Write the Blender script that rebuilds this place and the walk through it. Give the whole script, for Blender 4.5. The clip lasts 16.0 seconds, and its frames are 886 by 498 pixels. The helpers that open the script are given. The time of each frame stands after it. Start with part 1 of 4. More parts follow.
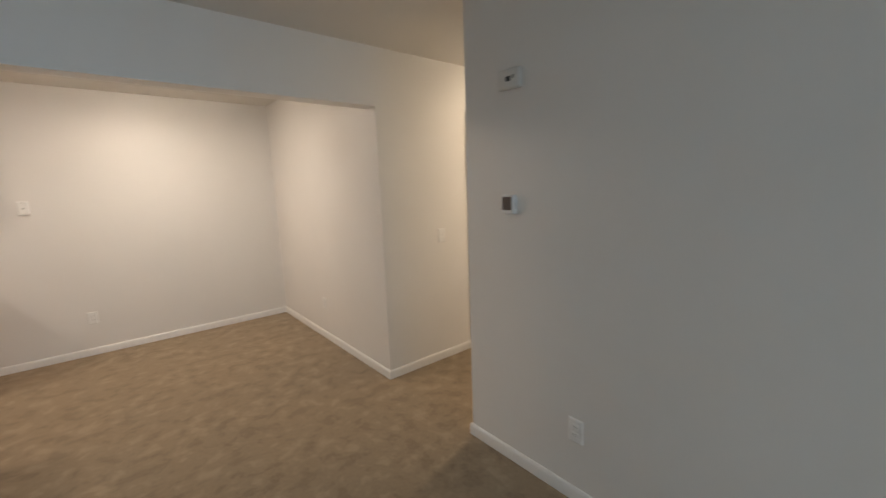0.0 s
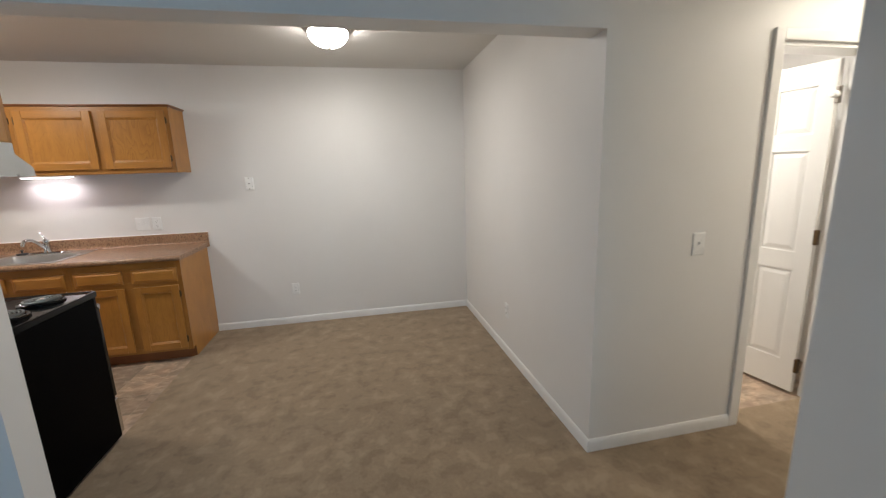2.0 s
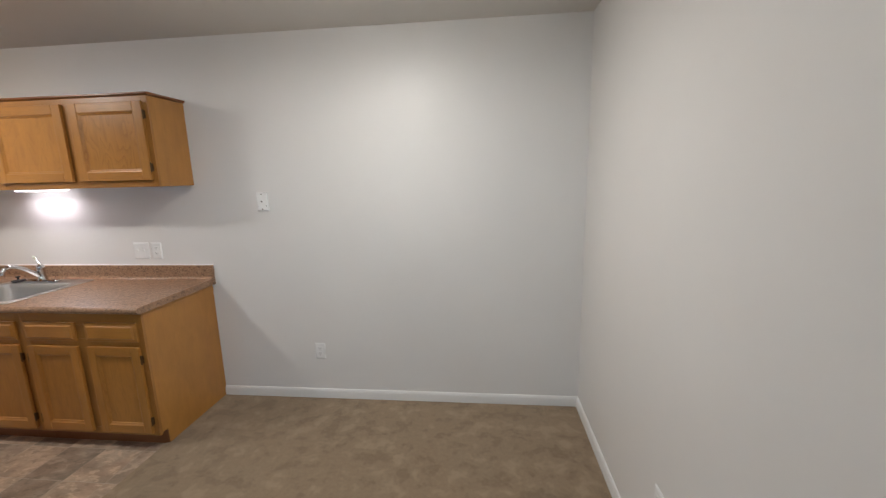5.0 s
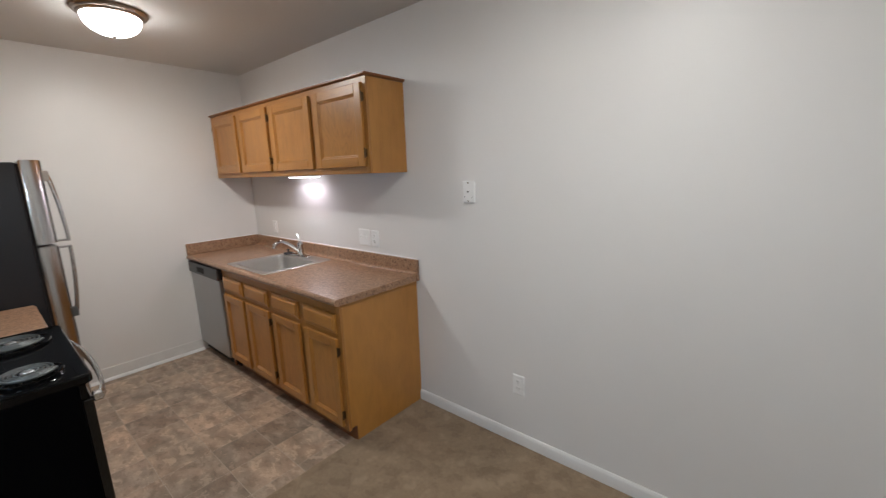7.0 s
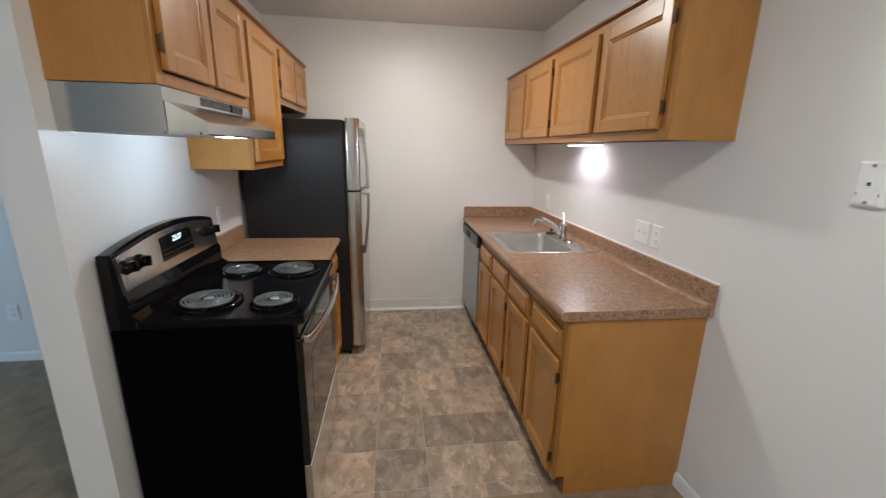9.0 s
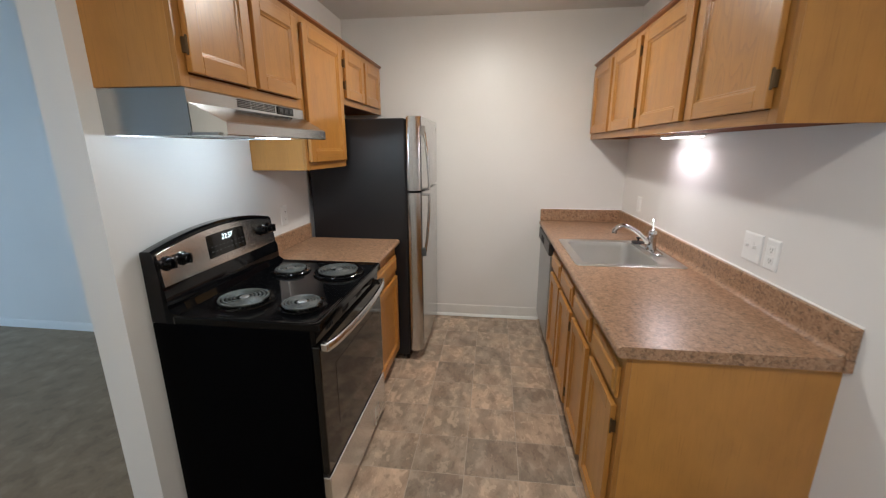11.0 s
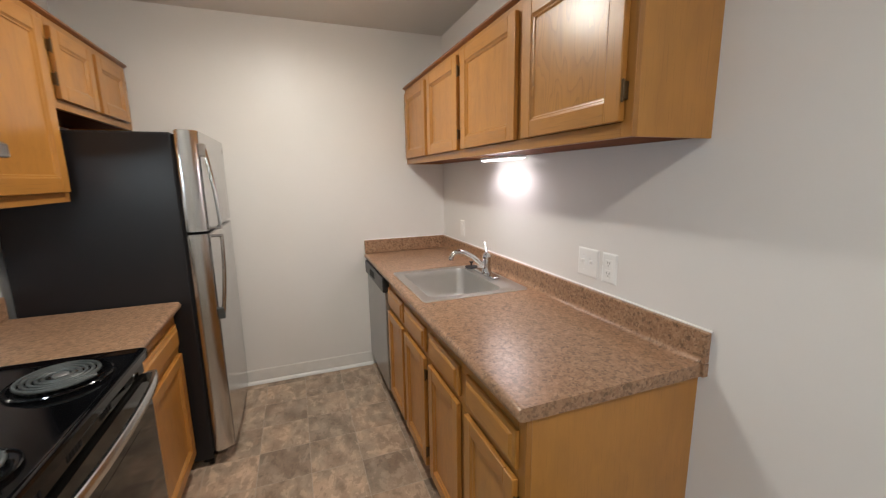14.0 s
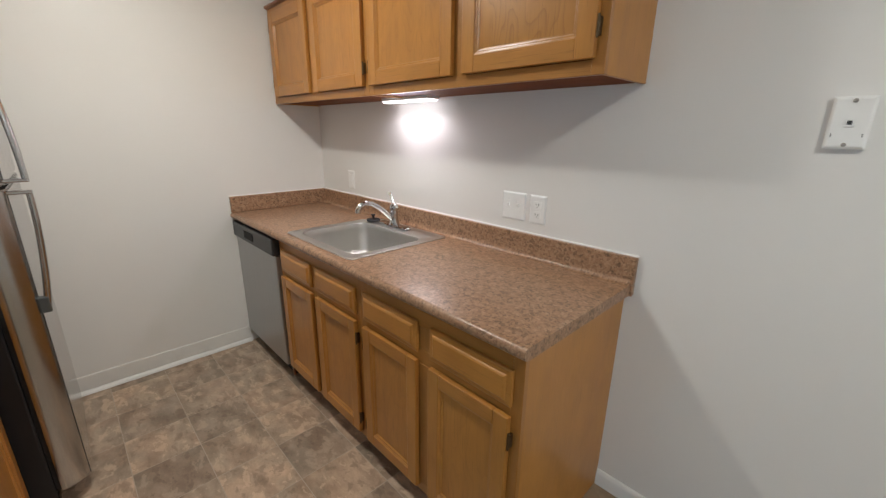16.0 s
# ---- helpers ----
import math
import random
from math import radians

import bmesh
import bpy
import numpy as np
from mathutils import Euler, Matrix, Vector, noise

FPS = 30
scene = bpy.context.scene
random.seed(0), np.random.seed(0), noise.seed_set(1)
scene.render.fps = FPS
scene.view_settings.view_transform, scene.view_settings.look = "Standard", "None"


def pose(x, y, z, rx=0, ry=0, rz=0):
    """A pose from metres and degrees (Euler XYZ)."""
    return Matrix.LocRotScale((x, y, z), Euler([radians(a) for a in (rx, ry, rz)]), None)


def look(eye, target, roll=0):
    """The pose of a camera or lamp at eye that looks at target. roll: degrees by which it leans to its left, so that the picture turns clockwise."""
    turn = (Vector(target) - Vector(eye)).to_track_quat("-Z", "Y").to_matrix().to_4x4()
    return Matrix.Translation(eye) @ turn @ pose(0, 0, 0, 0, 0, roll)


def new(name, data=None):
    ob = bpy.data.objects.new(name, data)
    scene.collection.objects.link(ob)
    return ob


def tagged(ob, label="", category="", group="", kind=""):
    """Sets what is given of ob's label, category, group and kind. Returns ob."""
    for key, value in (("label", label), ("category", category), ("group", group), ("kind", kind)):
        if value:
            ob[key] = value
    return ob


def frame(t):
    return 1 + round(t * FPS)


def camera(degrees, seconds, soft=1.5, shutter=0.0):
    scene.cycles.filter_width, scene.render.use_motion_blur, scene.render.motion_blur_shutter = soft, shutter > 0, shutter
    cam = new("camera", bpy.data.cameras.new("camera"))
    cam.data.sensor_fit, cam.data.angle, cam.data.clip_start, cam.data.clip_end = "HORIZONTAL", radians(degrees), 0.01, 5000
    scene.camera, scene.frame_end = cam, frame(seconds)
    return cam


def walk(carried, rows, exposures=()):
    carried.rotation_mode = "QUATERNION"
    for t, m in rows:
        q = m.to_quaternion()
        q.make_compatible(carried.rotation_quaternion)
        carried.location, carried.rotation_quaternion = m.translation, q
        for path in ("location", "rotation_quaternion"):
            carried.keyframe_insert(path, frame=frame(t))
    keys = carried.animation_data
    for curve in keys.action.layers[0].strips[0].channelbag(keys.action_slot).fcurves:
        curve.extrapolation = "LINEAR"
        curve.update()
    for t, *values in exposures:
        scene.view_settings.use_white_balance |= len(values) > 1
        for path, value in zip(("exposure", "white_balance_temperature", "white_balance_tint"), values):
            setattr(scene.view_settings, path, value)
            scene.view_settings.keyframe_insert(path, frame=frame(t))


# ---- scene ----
cam = camera(96.6, 16.0, soft=1.2, shutter=0.4)
PATH = [
    (0, (0.244, 0.191, 1.483), (1.504, 1.71, 1.163), -2.0),
    (0.5, (0.322, 0.412, 1.495), (1.28, 2.137, 1.169), -1.8),
    (1, (0.489, 0.601, 1.491), (1.165, 2.454, 1.162), -1.7),
    (1.5, (0.604, 0.8, 1.498), (1.092, 2.703, 1.123), -1.7),
    (2, (0.666, 1.054, 1.472), (1.061, 2.975, 1.082), -1.8),
    (2.5, (0.778, 1.29, 1.445), (1.042, 3.232, 1.049), -2.2),
    (3, (0.808, 1.527, 1.465), (1.035, 3.478, 1.09), -1.9),
    (3.2, (0.864, 1.634, 1.458), (1.047, 3.594, 1.106), -2.1),
    (5.3, (1.127, 2.694, 1.558), (0.768, 4.626, 1.185), -1.7),
    (5.5, (1.113, 2.76, 1.538), (0.621, 4.663, 1.169), -2.0),
    (6, (1.121, 2.96, 1.534), (0.259, 4.728, 1.171), -1.3),
    (6.5, (1.065, 3.131, 1.516), (-0.033, 4.76, 1.141), -1.0),
    (7, (0.961, 3.317, 1.523), (-0.307, 4.814, 1.137), -1.9),
    (7.5, (0.888, 3.51, 1.497), (-0.66, 4.71, 1.092), -1.9),
    (8, (0.769, 3.626, 1.484), (-0.979, 4.492, 1.043), -0.6),
    (8.5, (0.617, 3.697, 1.477), (-1.238, 4.282, 1.01), 0.8),
    (9, (0.58, 3.808, 1.477), (-1.342, 4.06, 0.984), 1.2),
    (9.5, (0.622, 3.936, 1.46), (-1.306, 3.943, 0.929), 1.3),
    (10, (0.61, 4.007, 1.462), (-1.317, 3.894, 0.938), 0.7),
    (10.2, (0.582, 3.991, 1.452), (-1.349, 3.89, 0.94), 1.0),
    (12.3, (0.171, 4.349, 1.488), (-1.701, 3.816, 1.026), -2.6),
    (12.5, (0.171, 4.382, 1.484), (-1.716, 3.906, 1.022), -2.5),
    (13, (0.139, 4.248, 1.473), (-1.809, 4.203, 1.024), -2.1),
    (13.5, (0.109, 4.074, 1.463), (-1.807, 4.505, 1.085), -1.2),
    (14, (-0.007, 3.984, 1.432), (-1.85, 4.673, 1.071), -0.9),
    (14.5, (-0.186, 3.939, 1.409), (-1.943, 4.801, 0.997), -0.3),
    (15, (-0.288, 3.886, 1.39), (-1.91, 4.953, 0.911), 0.7),
    (15.5, (-0.297, 3.781, 1.386), (-1.777, 5.016, 0.854), 0.8),
    (16, (-0.293, 3.723, 1.377), (-1.667, 5.059, 0.805), 0.8),
]
EXPOSURES = [(0.0, 0.36, 7900, 16), (1.0, 0.33, 7000, 11), (2.5, 0.22, 6450, 10), (5.5, 0.2, 6250, 10), (7.0, 0.09, 6150, 10), (8.5, 0.27, 6100, 8), (10.0, 0.38, 6250, 9), (12.5, 0.29, 6450, 8), (13.5, 0.35, 6600, 9), (14.5, 0.29, 6450, 8), (16.0, 0.24, 6300, 6)]
walk(cam, [(t, look(eye, target, roll)) for t, eye, target, roll in PATH], EXPOSURES)

# plan, in metres
N, W, E = 5.085, -2.92, 1.75          # north wall, kitchen's west wall, dining nook's east wall
P0, P1 = 2.70, 2.83                   # partition between living room and kitchen
PEND = -0.70                          # free end of the partition
HEAD = 2.045                          # underside of the header
CEIL = 2.44
TX, HY = 1.74, 1.768                  # thermostat wall and the hall's corner
LW, LS = -2.22, -3.0                  # living room, west and south
HE = 5.0                              # hall's end
DX0, DX1, DZ = 2.68, 3.32, 2.025      # bathroom doorway

# world: daylight through the living-room window
world = bpy.data.worlds.new("sky")
scene.world = world
world.use_nodes = True
wt = world.node_tree
sky = wt.nodes.new("ShaderNodeTexSky")
sky.sky_type, sky.sun_disc = "NISHITA", False
sky.sun_elevation, sky.sun_rotation = radians(35), radians(20)
wt.links.new(sky.outputs[0], wt.nodes["Background"].inputs[0])
wt.nodes["Background"].inputs[1].default_value = 0.1

DOME_COL = (1.0, 0.95, 0.875)


def area_lamp(name, m, sx, sy, watts, colour):
    data = bpy.data.lights.new(name, "AREA")
    data.shape, data.size, data.size_y, data.energy, data.color = "RECTANGLE", sx, sy, watts, colour
    ob = new(name, data)
    ob.matrix_world = m
    return ob


area_lamp("window_light", look((TX - 0.03, -1.95, 1.06), (-0.8, -1.2, 0.1)), 1.7, 1.9, 49, (0.44, 0.70, 1.0))
bulb = bpy.data.lights.new("hood_light", "POINT")
bulb.energy, bulb.color, bulb.shadow_soft_size = 3.2, (0.74, 0.885, 1.0), 0.016
new("hood_light", bulb).matrix_world = pose(-1.16, 3.16, 1.482)
area_lamp("under_cabinet_light", pose(-1.862, 4.998, 1.500, -24), 0.31, 0.026, 1.5, (1.0, 0.88, 0.94))

# bulbs of the ceiling lamps, just under the middle of each frosted dome
LAMPS = ((0.535, 4.04, 9.2, DOME_COL), (-1.93, 3.985, 8.9, DOME_COL), (3.35, 2.24, 5.5, (1.0, 0.91, 0.76)), (2.65, 3.4, 14.0, (1.0, 0.945, 0.87)))
for lx, ly, watts, tone in LAMPS:
    lamp = area_lamp("ceiling_lamp_light", pose(lx, ly, CEIL - 0.140), 0.10, 0.10, watts, tone)
    lamp.data.shape = "DISK"


# ---- materials ----
class Nodes:
    """A Principled material and short ways to add nodes to it."""

    def __init__(self, name, rough=0.5, metal=0.0, colour=(0.8, 0.8, 0.8)):
        self.m = bpy.data.materials.new(name)
        self.m.use_nodes = True
        self.t = self.m.node_tree
        self.b = self.t.nodes["Principled BSDF"]
        self.b.inputs["Roughness"].default_value = rough
        self.b.inputs["Metallic"].default_value = metal
        self.b.inputs["Base Color"].default_value = (*colour, 1)

    def put(self, kind, **kw):
        n = self.t.nodes.new(kind)
        for k, v in kw.items():
            n.inputs[k].default_value = v
        return n

    def link(self, a, b):
        self.t.links.new(a, b)

    def coords(self, scale=(1, 1, 1), shift=True, rot=(0, 0, 0)):
        c = self.put("ShaderNodeTexCoord")
        out = c.outputs["Object"]
        if shift:
            info = self.put("ShaderNodeObjectInfo")
            mul = self.put("ShaderNodeVectorMath")
            mul.operation = "MULTIPLY"
            mul.inputs[1].default_value = (37.0, 53.0, 29.0)
            self.link(info.outputs["Random"], mul.inputs[0])
            add = self.put("ShaderNodeVectorMath")
            self.link(out, add.inputs[0])
            self.link(mul.outputs[0], add.inputs[1])
            out = add.outputs[0]
        mp = self.put("ShaderNodeMapping")
        mp.inputs["Scale"].default_value = scale
        mp.inputs["Rotation"].default_value = rot
        self.link(out, mp.inputs["Vector"])
        return mp.outputs[0]

    def noise(self, vec, scale, detail=4.0, rough=0.55, distort=0.0):
        n = self.put("ShaderNodeTexNoise", Scale=scale, Detail=detail, Roughness=rough, Distortion=distort)
        self.link(vec, n.inputs["Vector"])
        return n.outputs["Fac"]

    def ramp(self, fac, stops):
        r = self.put("ShaderNodeValToRGB")
        while len(r.color_ramp.elements) < len(stops):
            r.color_ramp.elements.new(0.5)
        for e, (p, c) in zip(r.color_ramp.elements, stops):
            e.position, e.color = p, (*c, 1) if len(c) == 3 else c
        self.link(fac, r.inputs[0])
        return r.outputs[0]

    def mix(self, fac, a, b, mode="MIX"):
        n = self.t.nodes.new("ShaderNodeMix")
        n.data_type, n.blend_type = "RGBA", mode
        for s, v in ((n.inputs[0], fac), (n.inputs[6], a), (n.inputs[7], b)):
            if isinstance(v, (int, float)):
                s.default_value = v
            elif isinstance(v, tuple):
                s.default_value = (*v, 1)
            else:
                self.link(v, s)
        return n.outputs[2]

    def colour(self, out):
        self.link(out, self.b.inputs["Base Color"])
        return self

    def bump(self, fac, strength, dist):
        n = self.put("ShaderNodeBump", Strength=strength, Distance=dist)
        self.link(fac, n.inputs["Height"])
        self.link(n.outputs[0], self.b.inputs["Normal"])
        return self

    def rough(self, fac, lo, hi):
        n = self.put("ShaderNodeMapRange")
        n.inputs["To Min"].default_value, n.inputs["To Max"].default_value = lo, hi
        self.link(fac, n.inputs[0])
        self.link(n.outputs[0], self.b.inputs["Roughness"])
        return self


def plain(name, colour, rough=0.5, metal=0.0, grain=0.03):
    k = Nodes(name, rough, metal, colour)
    v = k.coords()
    f = k.noise(v, 9.0, 5.0)
    lo = tuple(c * (1 - grain * 2) for c in colour)
    hi = tuple(min(1, c * (1 + grain)) for c in colour)
    k.colour(k.ramp(f, [(0.3, lo), (0.7, hi)]))
    k.rough(f, max(0.02, rough - 0.05), rough + 0.06)
    return k.m


def paint(name, colour, rough):
    k = Nodes(name, rough, 0, colour)
    v = k.coords(shift=False)
    f = k.noise(v, 1.3, 4.0)
    fine = k.noise(v, 260.0, 3.0)
    roll = k.noise(k.coords((1, 1, 0.25), False), 26.0, 3.0)
    c = k.ramp(f, [(0.3, tuple(x * 0.96 for x in colour)), (0.7, colour)])
    k.colour(c)
    both = k.mix(0.35, fine, roll)
    k.bump(both, 0.16, 0.0012)
    k.rough(f, rough - 0.04, rough + 0.06)
    return k.m


def wood(name, axis, light, dark, rough=0.34, figure=0.22, cathedral=0.0):
    """Stained maple and oak veneer; axis: the way of the grain."""
    k = Nodes(name, rough)
    along = {"x": (0.07, 1, 1), "y": (1, 0.07, 1), "z": (1, 1, 0.07)}[axis]
    v = k.coords(along)
    fine = k.noise(v, 150.0, 5.0, 0.6)
    broad = k.noise(v, 13.0, 4.0, 0.5, 0.7)
    w = k.put("ShaderNodeTexWave", Scale=4.2, Distortion=9.0, Detail=3.0)
    w.inputs["Detail Scale"].default_value = 1.4
    k.link(k.coords({"x": (0.22, 1, 1), "y": (1, 0.22, 1), "z": (1, 1, 0.22)}[axis]), w.inputs["Vector"])
    cloud = k.noise(k.coords({"x": (0.5, 1, 1), "y": (1, 0.5, 1), "z": (1, 1, 0.5)}[axis]), 11.0, 4.0, 0.55, 0.4)
    c = k.ramp(broad, [(0.28, dark), (0.55, light), (0.8, tuple(min(1, x * 1.1) for x in light))])
    c = k.mix(figure, c, k.ramp(w.outputs["Fac"], [(0.0, dark), (0.45, light), (1.0, light)]))
    c = k.mix(0.14, c, k.ramp(fine, [(0.35, tuple(x * 0.72 for x in dark)), (0.6, light)]))
    c = k.mix(0.45, c, k.ramp(cloud, [(0.32, tuple(x * 0.78 for x in light)), (0.68, tuple(min(1, x * 1.14) for x in light))]))
    if cathedral:
        rings = k.noise(k.coords((1, 1, 0.3)), 6.0, 2.5, 0.5, 0.25)
        mul = k.put("ShaderNodeMath")
        mul.operation = "MULTIPLY"
        mul.inputs[1].default_value = 17.0
        k.link(rings, mul.inputs[0])
        fr_ = k.put("ShaderNodeMath")
        fr_.operation = "FRACT"
        k.link(mul.outputs[0], fr_.inputs[0])
        c = k.mix(cathedral, c, k.ramp(fr_.outputs[0], [(0.0, tuple(x * 0.95 for x in dark)), (0.22, tuple(x * 0.92 for x in light)), (0.7, tuple(x * 1.08 for x in light)), (1.0, light)]))
    pores = k.noise(k.coords({"x": (0.025, 1, 1), "y": (1, 0.025, 1), "z": (1, 1, 0.025)}[axis]), 310.0, 2.0, 0.5)
    c = k.mix(k.ramp(pores, [(0.60, (0, 0, 0)), (0.72, (0.35, 0.35, 0.35))]), c, tuple(x * 0.55 for x in dark))
    k.colour(c).bump(fine, 0.12, 0.001)
    k.rough(broad, rough - 0.06, rough + 0.08)
    k.b.inputs["Coat Weight"].default_value = 0.25
    k.b.inputs["Coat Roughness"].default_value = 0.28
    return k.m


HONEY, AMBER = (0.478, 0.214, 0.042), (0.337, 0.131, 0.025)
wood_z = wood("honey_wood_upright", "z", HONEY, AMBER)
wood_x = wood("honey_wood_level", "x", HONEY, AMBER)
wood_panel = wood("honey_wood_panel", "z", HONEY, AMBER, 0.32, 0.38, 0.22)
wood_oak = wood("honey_oak_panel", "z", HONEY, AMBER, 0.32, 0.25, 0.5)
frame_z = wood("frame_wood_upright", "z", (0.42, 0.188, 0.040), (0.305, 0.122, 0.025))
frame_x = wood("frame_wood_level", "x", (0.42, 0.188, 0.040), (0.305, 0.122, 0.025))
# red-brown underside wood, its colour darkened for the shade beneath the cabinets
wood_under = wood("shaded_underside", "x", (0.20, 0.058, 0.016), (0.13, 0.036, 0.010), 0.6)
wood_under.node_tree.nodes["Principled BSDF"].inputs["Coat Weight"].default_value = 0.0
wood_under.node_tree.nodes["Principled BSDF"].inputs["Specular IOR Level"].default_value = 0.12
wood_crown = wood("stained_crown_wood", "x", (0.27, 0.096, 0.026), (0.18, 0.060, 0.018))
# dark red-brown for the toe kicks, and the painted shade of the dishwasher gap
wood_dark = wood("dark_wood_and_gap_shade", "x", (0.24, 0.085, 0.026), (0.15, 0.05, 0.016))
wood_side = wood("honey_veneer", "z", (0.490, 0.228, 0.050), (0.420, 0.181, 0.038), 0.42)

wall_paint = paint("wall_paint", (0.838, 0.822, 0.797), 0.42)
ceil_paint = paint("ceiling_paint", (0.76, 0.739, 0.702), 0.85)
trim_paint = paint("trim_paint", (0.86, 0.85, 0.83), 0.32)
door_paint = paint("door_paint", (0.86, 0.85, 0.82), 0.3)
plate_white = plain("white_plastic", (0.90, 0.90, 0.885), 0.28)
slot_grey = plain("socket_slot", (0.22, 0.21, 0.20), 0.6)
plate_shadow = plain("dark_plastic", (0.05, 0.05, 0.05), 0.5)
steel_dark = plain("burner_coil_metal", (0.092, 0.100, 0.098), 0.42, 0.3)
chrome = plain("chrome", (0.60, 0.61, 0.625), 0.12, 1.0, 0.01)
bronze = plain("bronze_hinge", (0.13, 0.085, 0.045), 0.4, 0.8)
coil_cap = plain("coil_cap_metal", (0.36, 0.36, 0.36), 0.4, 0.8)
nickel = plain("brushed_nickel", (0.42, 0.38, 0.34), 0.32, 1.0)
black_gloss = plain("black_enamel", (0.003, 0.003, 0.0035), 0.05, 0.0, 0.01)
black_gloss.node_tree.nodes["Principled BSDF"].inputs["Specular IOR Level"].default_value = 0.26
black_glass = plain("black_oven_glass", (0.006, 0.0055, 0.005), 0.05)
black_side = plain("black_textured_steel", (0.010, 0.0105, 0.014), 0.40)
range_side = plain("black_pebbled_enamel", (0.0015, 0.0015, 0.002), 0.42)
range_side.node_tree.nodes["Principled BSDF"].inputs["Specular IOR Level"].default_value = 0.03
cove_vinyl = plain("cove_base_vinyl", (0.79, 0.775, 0.745), 0.45)
dark_gap = plain("dark_void", (0.012, 0.010, 0.009), 0.8)
rubber = plain("black_rubber", (0.015, 0.015, 0.02), 0.5)
screen_grey = plain("thermostat_screen", (0.115, 0.09, 0.08), 0.2)


def brushed(name, colour, rough, axis):
    k = Nodes(name, rough, 1.0, colour)
    s = {"x": (0.02, 1, 1), "z": (1, 1, 0.02)}[axis]
    f = k.noise(k.coords(s), 420.0, 3.0)
    g = k.noise(k.coords(), 3.0, 3.0)
    k.colour(k.ramp(f, [(0.3, tuple(x * 0.88 for x in colour)), (0.7, colour)]))
    k.bump(f, 0.05, 0.0006)
    k.rough(g, rough - 0.04, rough + 0.08)
    return k.m


steel_x = brushed("stainless_steel_level", (0.76, 0.765, 0.765), 0.23, "x")
steel_z = brushed("stainless_steel_upright", (0.59, 0.59, 0.585), 0.20, "z")
steel_hood = brushed("hood_steel", (0.56, 0.575, 0.58), 0.22, "x")
steel_sink = plain("sink_steel", (0.68, 0.67, 0.65), 0.31, 1.0, 0.02)
steel_fascia = brushed("fascia_steel", (0.86, 0.85, 0.83), 0.15, "x")
steel_dw = brushed("dishwasher_steel", (0.50, 0.505, 0.51), 0.36, "z")


def laminate():
    """Brown stone-look laminate: tan flakes among olive-brown and near-black ones."""
    k = Nodes("stone_laminate", 0.28)
    v = k.coords((1.0, 1.0, 1.0), False, (0.3, 0.2, 0.6))
    warp = k.put("ShaderNodeTexNoise", Scale=70.0, Detail=4.0)
    k.link(v, warp.inputs["Vector"])
    bent = k.put("ShaderNodeVectorMath")
    bent.operation = "MULTIPLY_ADD"
    bent.inputs[1].default_value = (0.019, 0.019, 0.019)
    k.link(warp.outputs["Color"], bent.inputs[0])
    k.link(v, bent.inputs[2])
    flakes = k.put("ShaderNodeTexVoronoi", Scale=118.0)
    k.link(bent.outputs[0], flakes.inputs["Vector"])
    pick = k.put("ShaderNodeSeparateColor")
    k.link(flakes.outputs["Color"], pick.inputs[0])
    broad = k.noise(v, 44.0, 4.0, 0.6, 0.5)
    fine = k.noise(v, 190.0, 3.0, 0.6, 0.3)
    c = k.ramp(pick.outputs[0], [(0.0, (0.080, 0.049, 0.028)), (0.14, (0.141, 0.085, 0.047)), (0.32, (0.289, 0.162, 0.090)), (0.55, (0.384, 0.218, 0.127)), (0.80, (0.438, 0.259, 0.155)), (1.0, (0.517, 0.348, 0.230))])
    c = k.mix(0.40, c, k.ramp(broad, [(0.36, (0.155, 0.090, 0.051)), (0.5, (0.349, 0.196, 0.113)), (0.66, (0.470, 0.301, 0.188))]))
    c = k.mix(0.20, c, k.ramp(fine, [(0.36, (0.103, 0.062, 0.036)), (0.52, (0.379, 0.214, 0.124)), (0.68, (0.508, 0.338, 0.221))]))
    k.colour(c).bump(broad, 0.03, 0.0006)
    k.rough(broad, 0.29, 0.36)
    return k.m


def carpet():
    k = Nodes("brown_carpet", 0.95)
    v = k.coords(shift=False)
    fibre = k.noise(v, 330.0, 3.0, 0.7)
    tuft = k.noise(v, 42.0, 4.0, 0.65)
    nap = k.noise(v, 9.0, 5.0, 0.55, 0.2)
    wide = k.noise(v, 1.1, 2.0)
    lo, mid, hi = (0.190, 0.132, 0.080), (0.282, 0.202, 0.127), (0.385, 0.286, 0.188)
    c = k.ramp(nap, [(0.39, lo), (0.47, mid), (0.55, mid), (0.63, hi)])
    c = k.mix(0.16, c, k.ramp(wide, [(0.35, lo), (0.65, mid)]))
    c = k.mix(0.16, c, k.ramp(fibre, [(0.3, (0.13, 0.09, 0.055)), (0.65, hi)]))
    c = k.mix(0.16, c, k.ramp(tuft, [(0.36, lo), (0.5, mid), (0.64, hi)]))
    k.colour(c)
    k.bump(k.mix(0.5, fibre, tuft), 0.7, 0.004)
    k.b.inputs["Sheen Weight"].default_value = 0.36
    k.b.inputs["Sheen Tint"].default_value = (1.0, 0.93, 0.82, 1)
    k.b.inputs["Sheen Roughness"].default_value = 0.6
    k.b.inputs["Specular IOR Level"].default_value = 0.1
    return k.m


